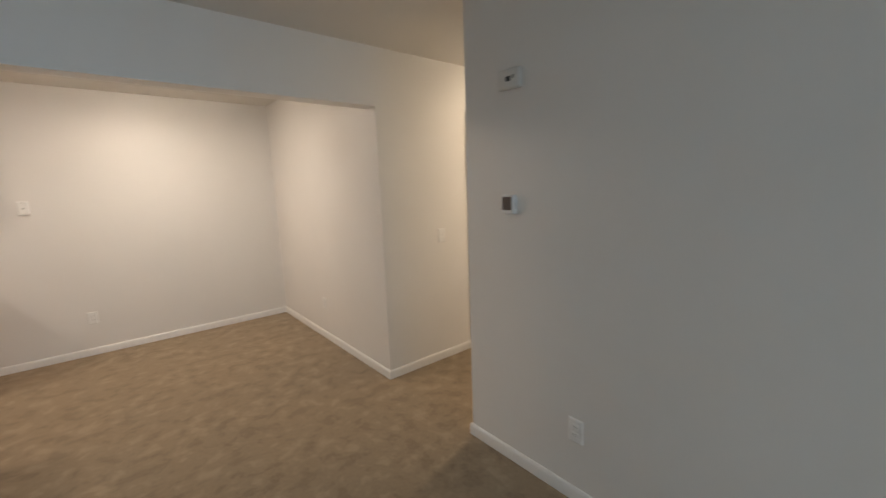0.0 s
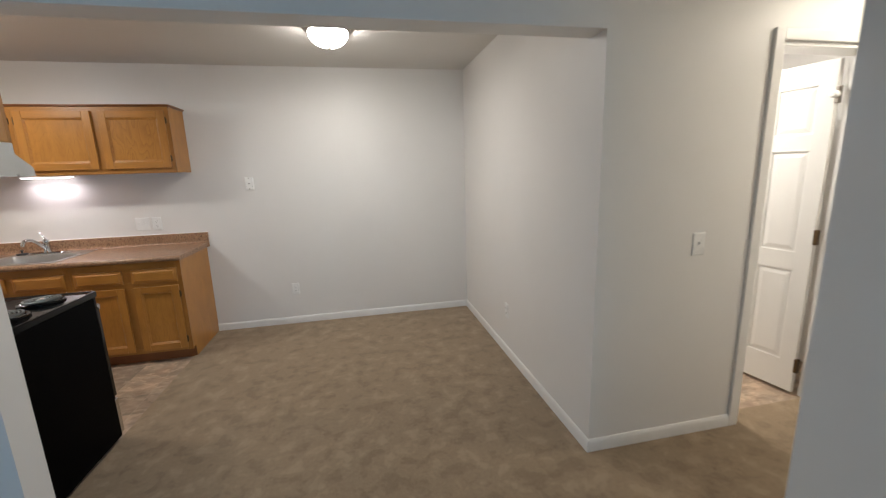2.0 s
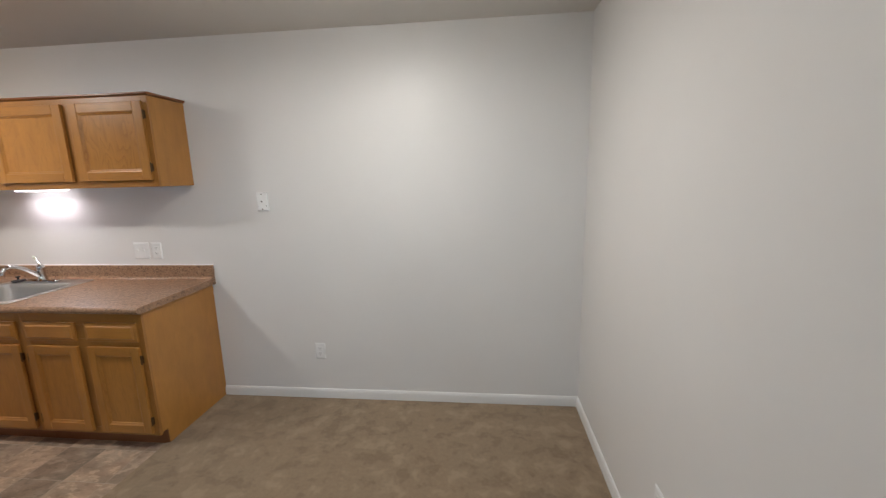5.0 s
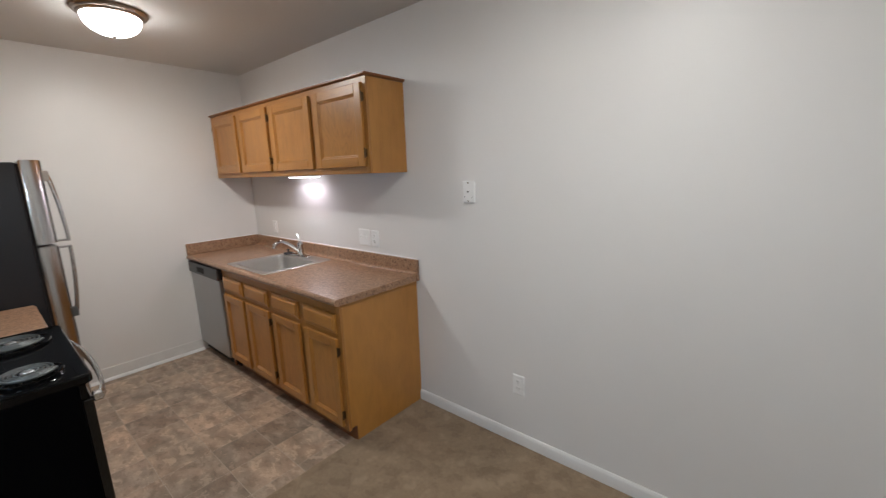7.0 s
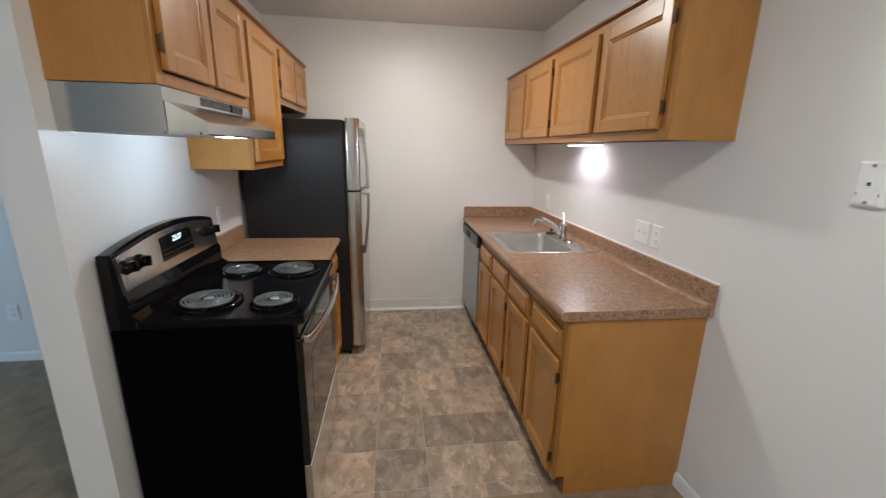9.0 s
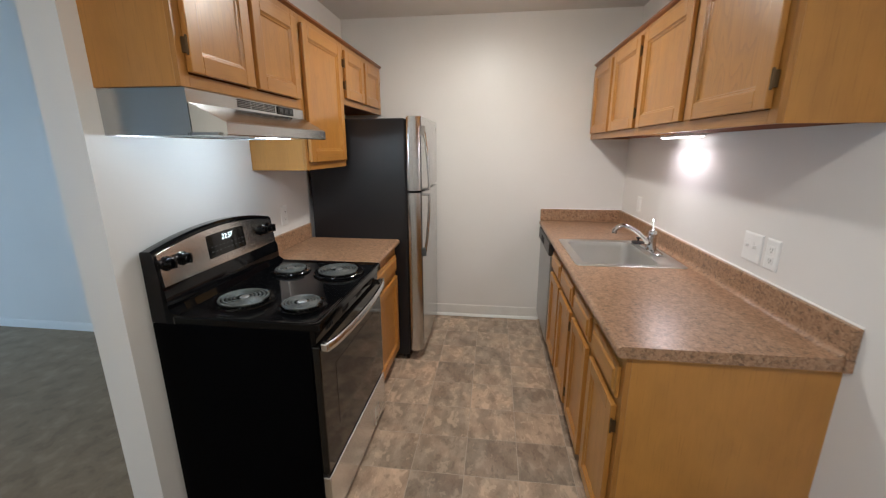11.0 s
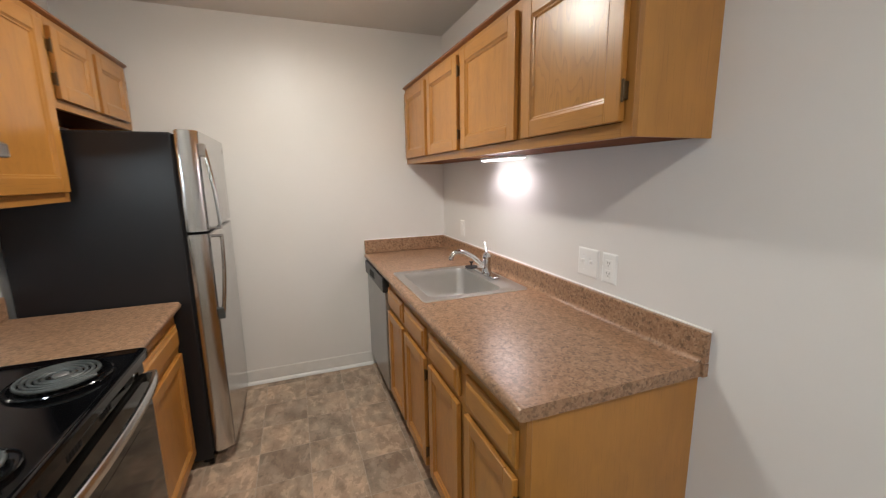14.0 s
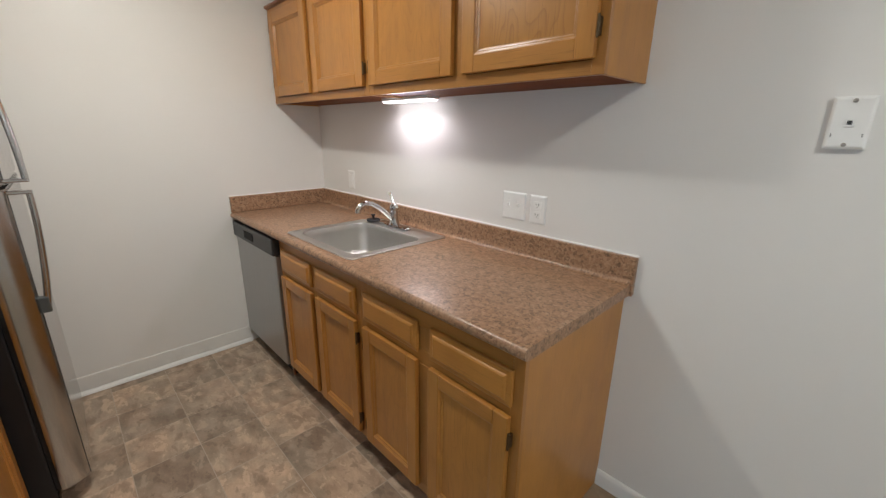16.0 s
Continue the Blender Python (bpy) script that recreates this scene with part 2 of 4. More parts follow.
def vinyl():
    """Printed slate: each tile a stack of ragged layers in grey-brown, tan and pinkish brown."""
    k = Nodes("slate_vinyl_tile", 0.42)
    info = k.put("ShaderNodeObjectInfo")
    v = k.coords((0.74, 1.22, 1), True, (0, 0, 0.3))
    layer = k.noise(v, 9.0, 7.0, 0.62, 0.2)
    ledge = k.noise(v, 16.0, 7.0, 0.62, 0.3)
    hue = k.noise(k.coords(), 5.0, 4.0, 0.55)
    fine = k.noise(k.coords(), 120.0, 4.0, 0.6)
    grey = k.ramp(layer, [(0.32, (0.190, 0.153, 0.120)), (0.45, (0.245, 0.200, 0.158)), (0.53, (0.300, 0.246, 0.196)), (0.62, (0.355, 0.294, 0.237)), (0.72, (0.42, 0.353, 0.288))])
    pink = k.ramp(layer, [(0.32, (0.225, 0.165, 0.124)), (0.45, (0.290, 0.218, 0.166)), (0.53, (0.345, 0.264, 0.203)), (0.62, (0.405, 0.314, 0.245)), (0.72, (0.47, 0.375, 0.298))])
    c = k.mix(k.ramp(hue, [(0.44, (0, 0, 0)), (0.56, (1, 1, 1))]), grey, pink)
    # ragged pale ledges and dark hollows between the layers
    c = k.mix(k.ramp(ledge, [(0.555, (0, 0, 0)), (0.585, (0.45, 0.45, 0.45)), (0.68, (0.65, 0.65, 0.65))]), c, (0.52, 0.42, 0.33))
    c = k.mix(k.ramp(ledge, [(0.32, (0.62, 0.62, 0.62)), (0.395, (0.42, 0.42, 0.42)), (0.43, (0, 0, 0))]), c, (0.150, 0.112, 0.082))
    c = k.mix(0.10, c, k.ramp(fine, [(0.3, (0.15, 0.11, 0.08)), (0.7, (0.48, 0.38, 0.30))]))
    tone = k.ramp(info.outputs["Random"], [(0.0, (0.98, 0.935, 0.89)), (0.35, (1.18, 1.115, 1.045)), (0.65, (1.32, 1.245, 1.155)), (1.0, (1.56, 1.45, 1.33))])
    k.colour(k.mix(1.0, c, tone, "MULTIPLY"))
    k.bump(k.mix(0.3, ledge, fine), 0.12, 0.0015)
    k.rough(layer, 0.34, 0.5)
    return k.m


counter_mat, carpet_mat, vinyl_mat = laminate(), carpet(), vinyl()
grout = plain("tile_seam", (0.47, 0.385, 0.305), 0.5)


def glowing(name, colour, strength):
    k = Nodes(name, 0.3, 0, (0.9, 0.9, 0.9))
    k.b.inputs["Emission Color"].default_value = (*colour, 1)
    k.b.inputs["Emission Strength"].default_value = strength
    return k.m


dome_glass = glowing("frosted_dome_nook", DOME_COL, 26)
dome_kitchen = glowing("frosted_dome_kitchen", DOME_COL, 19)
dome_hall = glowing("frosted_dome_hall", (1.0, 0.91, 0.76), 24)
dome_bath = glowing("frosted_dome_bathroom", (1.0, 0.945, 0.87), 25)
hood_lens = glowing("hood_lamp_lens", (0.8, 0.92, 1.0), 2.0)
led_lens = glowing("led_diffuser", (1.0, 0.93, 0.97), 4.0)
digits = glowing("clock_digits", (0.7, 0.95, 1.0), 1.3)
glass = Nodes("window_glass", 0.02)
glass.b.inputs["Transmission Weight"].default_value = 1.0
glass = glass.m


# ---- mesh helpers ----
def add_box(bm, x0, x1, y0, y1, z0, z1, bevel=0.0, seg=2):
    m = Matrix.LocRotScale(((x0 + x1) / 2, (y0 + y1) / 2, (z0 + z1) / 2), None, (abs(x1 - x0), abs(y1 - y0), abs(z1 - z0)))
    vs = bmesh.ops.create_cube(bm, size=1, matrix=m)["verts"]
    if bevel:
        es = list({e for v in vs for e in v.link_edges})
        bmesh.ops.bevel(bm, geom=es, offset=bevel, segments=seg, affect="EDGES", profile=0.5)
    return bm


def box(x0, x1, y0, y1, z0, z1, bevel=0.0, seg=2):
    return add_box(bmesh.new(), x0, x1, y0, y1, z0, z1, bevel, seg)


def add_prism(bm, prof, a0, a1, axis="x"):
    """A closed outline, drawn out along an axis: x takes (y, z), y takes (x, z), z takes (x, y)."""
    def at(p, a):
        return {"x": (a, p[0], p[1]), "y": (p[0], a, p[1]), "z": (p[0], p[1], a)}[axis]
    lo = [bm.verts.new(at(p, a0)) for p in prof]
    hi = [bm.verts.new(at(p, a1)) for p in prof]
    n = len(prof)
    faces = [bm.faces.new(lo[::-1]), bm.faces.new(hi)]
    faces += [bm.faces.new((lo[i], lo[(i + 1) % n], hi[(i + 1) % n], hi[i])) for i in range(n)]
    bmesh.ops.recalc_face_normals(bm, faces=faces)
    return bm


def prism(prof, a0, a1, axis="x"):
    return add_prism(bmesh.new(), prof, a0, a1, axis)


def add_lathe(bm, cx, cy, prof, seg=32):
    """Turns an outline of (radius, z) about an upright axis."""
    rows = []
    for r, z in prof:
        if r < 1e-6:
            rows.append([bm.verts.new((cx, cy, z))])
        else:
            rows.append([bm.verts.new((cx + r * math.cos(a), cy + r * math.sin(a), z)) for a in (2 * math.pi * i / seg for i in range(seg))])
    fs = []
    for a, b in zip(rows, rows[1:]):
        for i in range(seg):
            j = (i + 1) % seg
            if len(a) == 1 and len(b) == 1:
                continue
            if len(a) == 1:
                fs.append(bm.faces.new((a[0], b[i], b[j])))
            elif len(b) == 1:
                fs.append(bm.faces.new((a[i], a[j], b[0])))
            else:
                fs.append(bm.faces.new((a[i], a[j], b[j], b[i])))
    bmesh.ops.recalc_face_normals(bm, faces=fs)
    return bm


def add_tube(bm, pts, radii, seg=10, flat=1.0):
    """A tube along points; radii: one number or one for each point; flat: width against depth."""
    pts = [Vector(p) for p in pts]
    if isinstance(radii, (int, float)):
        radii = [radii] * len(pts)
    rows, side = [], None
    for i, p in enumerate(pts):
        d = (pts[min(i + 1, len(pts) - 1)] - pts[max(i - 1, 0)]).normalized()
        if side is None:
            side = d.orthogonal().normalized() if abs(d.z) < 0.9 else Vector((1, 0, 0))
        side = (side - d * side.dot(d)).normalized()
        up = d.cross(side)
        rows.append([bm.verts.new(p + (side * math.cos(a) * flat + up * math.sin(a)) * radii[i]) for a in (2 * math.pi * k / seg for k in range(seg))])
    fs = [bm.faces.new(rows[0][::-1]), bm.faces.new(rows[-1])]
    for a, b in zip(rows, rows[1:]):
        fs += [bm.faces.new((a[i], a[(i + 1) % seg], b[(i + 1) % seg], b[i])) for i in range(seg)]
    bmesh.ops.recalc_face_normals(bm, faces=fs)
    return bm


def ring_slab(bm, x0, x1, z0, z1, y, f, rings):
    """A front that faces along f * y: nested outlines of (inset, height), the last one filled."""
    rows = []
    for d, h in rings:
        rows.append([bm.verts.new(p) for p in ((x0 + d, y + f * h, z0 + d), (x1 - d, y + f * h, z0 + d), (x1 - d, y + f * h, z1 - d), (x0 + d, y + f * h, z1 - d))])
    fs = [bm.faces.new(rows[0]), bm.faces.new(rows[-1])]
    for a, b in zip(rows, rows[1:]):
        fs += [bm.faces.new((a[i], a[(i + 1) % 4], b[(i + 1) % 4], b[i])) for i in range(4)]
    bmesh.ops.recalc_face_normals(bm, faces=fs)
    return bm


def rounded(x0, x1, y0, y1, r, n=5):
    pts = []
    for cx, cy, a0 in ((x1 - r, y1 - r, 0), (x0 + r, y1 - r, 90), (x0 + r, y0 + r, 180), (x1 - r, y0 + r, 270)):
        pts += [(cx + r * math.cos(radians(a0 + 90 * k / n)), cy + r * math.sin(radians(a0 + 90 * k / n))) for k in range(n + 1)]
    return pts


def add_loft(bm, loops, cap=True):
    rows = [[bm.verts.new(p) for p in lp] for lp in loops]
    n = len(rows[0])
    fs = []
    for a, c in zip(rows, rows[1:]):
        fs += [bm.faces.new((a[i], a[(i + 1) % n], c[(i + 1) % n], c[i])) for i in range(n)]
    if cap:
        fs.append(bm.faces.new(rows[-1]))
    bmesh.ops.recalc_face_normals(bm, faces=fs)
    return bm


def origin_of(ob):
    while ob.parent:
        ob = ob.parent
    return ob.location


def mesh_from(name, bm, material, origin, smooth=False):
    if origin is not None:
        bmesh.ops.translate(bm, vec=-Vector(origin), verts=bm.verts)
    me = bpy.data.meshes.new(name)
    bm.to_mesh(me)
    bm.free()
    me.materials.append(material)
    if smooth:
        me.shade_smooth()
        me.set_sharp_from_angle(angle=radians(38))
    return me


def part(name, bm, material, parent, label="", smooth=False):
    ob = new(name, mesh_from(name, bm, material, origin_of(parent), smooth))
    ob.parent = parent
    return tagged(ob, label)


def thing(name, origin, label, category, group=""):
    ob = new(name)
    ob.location = origin
    ob.empty_display_size = 0.1
    return tagged(ob, label, category, group)


def setting(name, bm, material, label="", smooth=False):
    return tagged(new(name, mesh_from(name, bm, material, None, smooth)), label, "", "", "structure")


# ---- structure ----
setting("floor", box(LW - 0.8, HE + 0.1, LS - 0.2, N + 0.12, -0.12, -0.014), grout, "subfloor under carpet and vinyl")

VX = -0.79                            # edge between vinyl and carpet
bm = prism([(LW, LS), (TX, LS), (TX, HY), (HE, HY), (HE, P0), (DX1, P0), (DX1, 2.80), (DX0, 2.80), (DX0, P0), (E, P0), (E, N), (VX, N), (VX, P1), (PEND, P1), (PEND, P0), (LW, P0)], -0.0135, 0.0, "z")
setting("floor_carpet", bm, carpet_mat, "brown cut-pile carpet with brushed nap marks")

wt_ = 0.12
setting("wall_north", box(W - wt_, 3.8, N, N + wt_, -0.1, CEIL), wall_paint, "white painted wall")
setting("wall_west", box(W - wt_, W, P0, N, -0.1, CEIL), wall_paint, "white painted kitchen end wall")
bm = bmesh.new()
add_box(bm, W, PEND, P0, P1, -0.1, CEIL)
add_box(bm, PEND, E, P0, P1, HEAD, CEIL)
add_box(bm, E, DX0, P0, P1, -0.1, CEIL)
add_box(bm, DX0, DX1, P0, P1, DZ, CEIL)
add_box(bm, DX1, HE, P0, P1, -0.1, CEIL)
bmesh.ops.remove_doubles(bm, verts=bm.verts, dist=1e-5)
setting("wall_partition", bm, wall_paint, "white partition wall with a wide opening under a header")
setting("wall_nook_east", box(E, E + wt_, P1, N, -0.1, CEIL), wall_paint, "white painted wall of the dining nook")
WY0, WY1, WZ0, WZ1 = -2.85, -1.05, 0.08, 2.05   # window in the living room
bm = bmesh.new()
for i, (y0, y1) in enumerate(((LS, WY0), (WY0, WY1), (WY1, HY))):
    for j, (z0, z1) in enumerate(((-0.1, WZ0), (WZ0, WZ1), (WZ1, CEIL))):
        if (i, j) != (1, 1):
            add_box(bm, TX, TX + wt_, y0, y1, z0, z1)
bmesh.ops.remove_doubles(bm, verts=bm.verts, dist=1e-5)
setting("wall_thermostat", bm, wall_paint, "white painted wall with thermostat")
setting("wall_hall_south", box(TX + wt_, HE, HY - wt_, HY - 0.002, -0.1, CEIL), wall_paint)
setting("wall_hall_east", box(HE, HE + wt_, HY, P0, -0.1, CEIL), wall_paint)
setting("wall_living_west", box(LW - wt_, LW, LS, P0, -0.1, CEIL), wall_paint)
setting("wall_living_south", box(LW - wt_, TX + wt_, LS - wt_, LS, -0.1, CEIL), wall_paint)
setting("wall_bath_east", box(3.8, 3.92, P1, N, -0.1, CEIL), wall_paint)
setting("ceiling", box(W - wt_, HE + wt_, LS - wt_, N + wt_, CEIL, CEIL + 0.12), ceil_paint, "flat white ceiling")

# living-room window
win = setting("window_1", box(TX + 0.03, TX + 0.09, WY0, WY1, WZ0, WZ0 + 0.05), trim_paint, "white framed living-room window")
for y0, y1, z0, z1 in ((WY0, WY1, WZ1 - 0.05, WZ1), (WY0, WY0 + 0.05, WZ0 + 0.05, WZ1 - 0.05), (WY1 - 0.05, WY1, WZ0 + 0.05, WZ1 - 0.05), (-1.98, -1.92, WZ0 + 0.05, WZ1 - 0.05)):
    part("window_frame", box(TX + 0.03, TX + 0.09, y0, y1, z0, z1), trim_paint, win)
for y0, y1 in ((WY0 + 0.05, -1.98), (-1.92, WY1 - 0.05)):
    pane = part("pane", box(TX + 0.057, TX + 0.063, y0, y1, WZ0 + 0.05, WZ1 - 0.05), glass, win)
    pane.visible_shadow = False

# bathroom floor
setting("floor_bathroom", box(E + wt_, 3.8, 2.803, N, -0.0135, -0.004), vinyl_mat, "brown slate-look vinyl floor")

BBH, BBT = 0.068, 0.013


def board_profile(side, at):
    """Outline across a baseboard whose back lies at a place and that stands out to one side."""
    return [(at, 0.0), (at + side * BBT, 0.0), (at + side * BBT, BBH - 0.018), (at + side * BBT * 0.75, BBH - 0.006), (at + side * BBT * 0.35, BBH), (at, BBH)]


for nm, prof, a0, a1, ax in (
        ("baseboard", board_profile(-1, N), -0.769, E, "x"),
        ("baseboard", board_profile(-1, E), P0 - BBT, N - BBT, "y"),
        ("baseboard", board_profile(-1, P0), E, 2.622, "x"),
        ("baseboard", board_profile(-1, TX), LS, HY + BBT, "y"),
        ("baseboard", board_profile(1, HY), TX, HE, "x"),
        ("baseboard", board_profile(1, LW), LS, P0, "y"),
        ("baseboard", board_profile(-1, P0), LW + BBT, PEND + BBT, "x"),
        ("baseboard", board_profile(1, PEND), P0, P1, "y")):
    setting(nm, prism(prof, a0, a1, ax), trim_paint, "white painted baseboard", True)
setting("trim_cove_base", prism([(W, 0.02), (W + 0.008, 0.02), (W + 0.005, 0.095), (W + 0.003, 0.10), (W, 0.10)], P1, 4.47, "y"), cove_vinyl, "grey vinyl cove base")
setting("trim_quarter_round", prism([(W, -0.004), (W + 0.022, -0.004), (W + 0.02, 0.006), (W + 0.012, 0.015), (W, 0.02)], P1, 4.47, "y"), trim_paint, "white quarter round", True)

# bathroom doorway: casing, jambs and a six-panel door
frm = setting("door_frame_1", box(DX0 - 0.058, DX0 - 0.004, P0 - 0.016, P0, 0, DZ + 0.055, 0.004), trim_paint, "white painted door casing")
part("casing", box(DX1 + 0.004, DX1 + 0.058, P0 - 0.016, P0, 0, DZ + 0.055, 0.004), trim_paint, frm)
part("casing", box(DX0 - 0.004, DX1 + 0.004, P0 - 0.016, P0, DZ + 0.002, DZ + 0.055, 0.004), trim_paint, frm)
part("jamb", box(DX0, DX0 + 0.018, P0 + 0.001, P1 - 0.001, 0, DZ - 0.018), trim_paint, frm)
part("jamb", box(DX1 - 0.018, DX1, P0 + 0.001, P1 - 0.001, 0, DZ - 0.018), trim_paint, frm)
part("jamb", box(DX0 + 0.001, DX1 - 0.001, P0 + 0.001, P1 - 0.001, DZ - 0.018, DZ - 0.001), trim_paint, frm)


def six_panel_door():
    """Stands with its hinge edge at the origin and runs along +y; its faces look along x."""
    w, h, t = 0.62, 1.99, 0.034
    ob = new("door_1")
    tagged(ob, "white six-panel bathroom door standing open", "door", "", "structure")
    core = box(-t / 2 + 0.008, t / 2 - 0.008, 0, w, 0.0, h)
    part("door_core", core, door_paint, ob)
    cols = ((0.085, 0.275), (0.345, 0.535))
    rows = ((0.20, 0.78), (0.90, 1.50), (1.60, 1.86))
    for f in (-1, 1):
        b = bmesh.new()
        xa, xb = f * (t / 2 - 0.008), f * t / 2
        edges_y = (0, 0.085, 0.275, 0.345, 0.535, w)
        for i in (0, 2, 4):
            add_box(b, xa, xb, edges_y[i], edges_y[i + 1], 0, h, 0.003)
        for z0, z1 in ((0, 0.20), (0.78, 0.90), (1.50, 1.60), (1.86, h)):
            for y0, y1 in cols:
                add_box(b, xa, xb, y0 - 0.004, y1 + 0.004, z0, z1, 0.003)
        part("door_face", b, door_paint, ob)
        for y0, y1 in cols:
            for z0, z1 in rows:
                p = bmesh.new()
                ring_slab(p, y0 + 0.012, y1 - 0.012, z0 + 0.012, z1 - 0.012, 0, 1, [(0, 0), (0, 0.002), (0.022, 0.0065)])
                bmesh.ops.transform(p, matrix=Matrix(((0, f, 0, xa), (1, 0, 0, 0), (0, 0, 1, 0), (0, 0, 0, 1))), verts=p.verts)
                bmesh.ops.recalc_face_normals(p, faces=p.faces)
                part("panel", p, door_paint, ob)
    for z in (0.18, 1.0, 1.80):
        hg = box(-0.02, 0.012, -0.014, 0.004, z - 0.045, z + 0.045, 0.003)
        part("hinge", hg, bronze if z < 1.5 else nickel, ob)
    k = bmesh.new()
    add_tube(k, [(-t / 2, w - 0.06, 0.92), (-t / 2 - 0.03, w - 0.06, 0.92), (-t / 2 - 0.034, w - 0.06, 0.92), (-t / 2 - 0.06, w - 0.06, 0.92)], [0.012, 0.012, 0.026, 0.022], 16)
    part("door_knob", k, nickel, ob, "", True)
    part("door_bumper", add_tube(bmesh.new(), [(-0.02, -0.004, 1.80), (-0.05, -0.004, 1.80), (-0.06, -0.004, 1.80)], [0.018, 0.02, 0.012], 14), plate_white, ob, "", True)
    ob.matrix_basis = pose(DX1 - 0.036, P1 + 0.02, 0.016, 0, 0, 9)
    return ob


six_panel_door()


# ---- cabinets ----
def hinge_pair(x, z0, z1, y, f, parent):
    for z in (z0 + 0.075, z1 - 0.075):
        b = box(x - 0.004, x + 0.004, min(y, y + f * 0.014), max(y, y + f * 0.014), z - 0.022, z + 0.022, 0.0015)
        add_tube(b, [(x, y + f * 0.0155, z - 0.028), (x, y + f * 0.0155, z - 0.026), (x, y + f * 0.0155, z + 0.026), (x, y + f * 0.0155, z + 0.028)], [0.002, 0.004, 0.004, 0.002], 8)
        part("hinge", b, bronze, parent, "small bronze hinge")


def cabinet_door(x0, x1, z0, z1, y, f, parent, hinge, sw=0.055):
    """A frame-and-panel door on a face that looks along f * y; hinge: -1 or +1 along x."""
    p = bmesh.new()
    ring_slab(p, x0 + sw - 0.002, x1 - sw + 0.002, z0 + sw - 0.002, z1 - sw + 0.002, y + f * 0.002, f,
              [(0, 0), (0, 0.0155), (0.004, 0.0145), (0.006, 0.0115), (0.011, 0.0105), (0.014, 0.0062), (0.017, 0.0055)])
    d = part("door", p, wood_oak if f < 0 and z0 > 1.2 and x1 > -1.1 else wood_panel, parent)
    yo = y + f * 0.0205
    ya, yb = min(y + f * 0.0015, yo), max(y + f * 0.0015, yo)
    for a, b in ((x0, x0 + sw), (x1 - sw, x1)):
        part("stile", box(a, b, ya, yb, z0, z1, 0.003, 2), wood_z, d)
    for a, b in ((z0, z0 + sw), (z1 - sw, z1)):
        part("rail", box(x0 + sw + 0.0005, x1 - sw - 0.0005, ya, yb, a, b, 0.003, 2), wood_x, d)
    hinge_pair(x1 + 0.004 if hinge > 0 else x0 - 0.004, z0, z1, y, f, d)
    return d


def drawer_front(x0, x1, z0, z1, y, f, parent):
    p = bmesh.new()
    ring_slab(p, x0, x1, z0, z1, y + f * 0.0015, f, [(0, 0), (0.0, 0.009), (0.004, 0.0115), (0.016, 0.013), (0.019, 0.0165), (0.024, 0.0195)])
    return part("drawer_front", p, wood_x, parent)


def face_frame(x0, x1, z0, z1, y, f, parent, uprights, levels, sw=0.038):
    """Uprights and rails of a cabinet's front, each its own piece, flush in one plane behind the doors."""
    ya, yb = min(y, y - f * 0.018), max(y, y - f * 0.018)
    for a, b in ((x0, x0 + sw), (x1 - sw, x1)):
        part("frame_stile", box(a, b, ya, yb, z0, z1, 0.0012, 1), frame_z, parent)
    for a, b in levels:
        part("frame_rail", box(x0 + sw, x1 - sw, ya, yb, a, b, 0.0012, 1), frame_x, parent)
    for a, b in uprights:
        for (l0, l1), (m0, m1) in zip(levels, levels[1:]):
            part("frame_stile", box(a, b, ya, yb, l1, m0, 0.0012, 1), frame_z, parent)


def wall_cabinet(x0, x1, z0, z1, yb, yf, f, doors, uprights, label, dz, ends=(True, True)):
    """A cabinet hung between its back yb and its front yf; dz: the doors' lower and upper edge."""
    c = thing("wall_cabinet", ((x0 + x1) / 2, (yb + yf) / 2, z0), label, "cabinet", "kitchen wall cabinets")
    yi = yf - f * 0.018
    part("body", box(x0 + 0.014, x1 - 0.014, min(yb, yi), max(yb, yi), z0 + 0.005, z1 - 0.002), wood_under, c, "red-brown cabinet underside with shade in its colour")
    for a, b in ((x0, x0 + 0.014), (x1 - 0.014, x1)):
        part("side_panel", box(a + 0.0006, b - 0.0006, min(yb, yi), max(yb, yi), z0, z1, 0.001, 1), wood_side, c)
    face_frame(x0, x1, z0, z1, yf, f, c, uprights, ((z0, z0 + 0.038), (z1 - 0.038, z1)))
    for a, b, hinge in doors:
        cabinet_door(a, b, dz[0], dz[1], yf, f, c, hinge)
    return c


def crown(x0, x1, z, yb, yf, f, end_lo, end_hi):
    """The thin dark lip on top of a run of wall cabinets."""
    c = thing("cabinet_crown", ((x0 + x1) / 2, (yb + yf) / 2, z), "thin dark-stained wooden lip along the wall cabinets", "moulding")
    o = yf + f * 0.016
    xa, xb = x0 - (0.014 if end_lo else 0), x1 + (0.014 if end_hi else 0)
    b = bmesh.new()
    add_prism(b, [(yf - f * 0.02, z + 0.001), (yf + f * 0.002, z + 0.001), (o, z + 0.009), (o, z + 0.017), (yf - f * 0.02, z + 0.017)], xa, xb, "x")
    part("front_lip", b, wood_crown, c)
    for flag, x, s in ((end_lo, x0, -1), (end_hi, x1, 1)):
        if flag:
            y0, y1 = sorted((yb, yf - f * 0.0205))
            part("end_lip", prism([(x - s * 0.02, z + 0.001), (x + s * 0.002, z + 0.001), (x + s * 0.014, z + 0.009), (x + s * 0.014, z + 0.017), (x - s * 0.02, z + 0.017)], y0, y1, "y"), wood_crown, c)
    return c


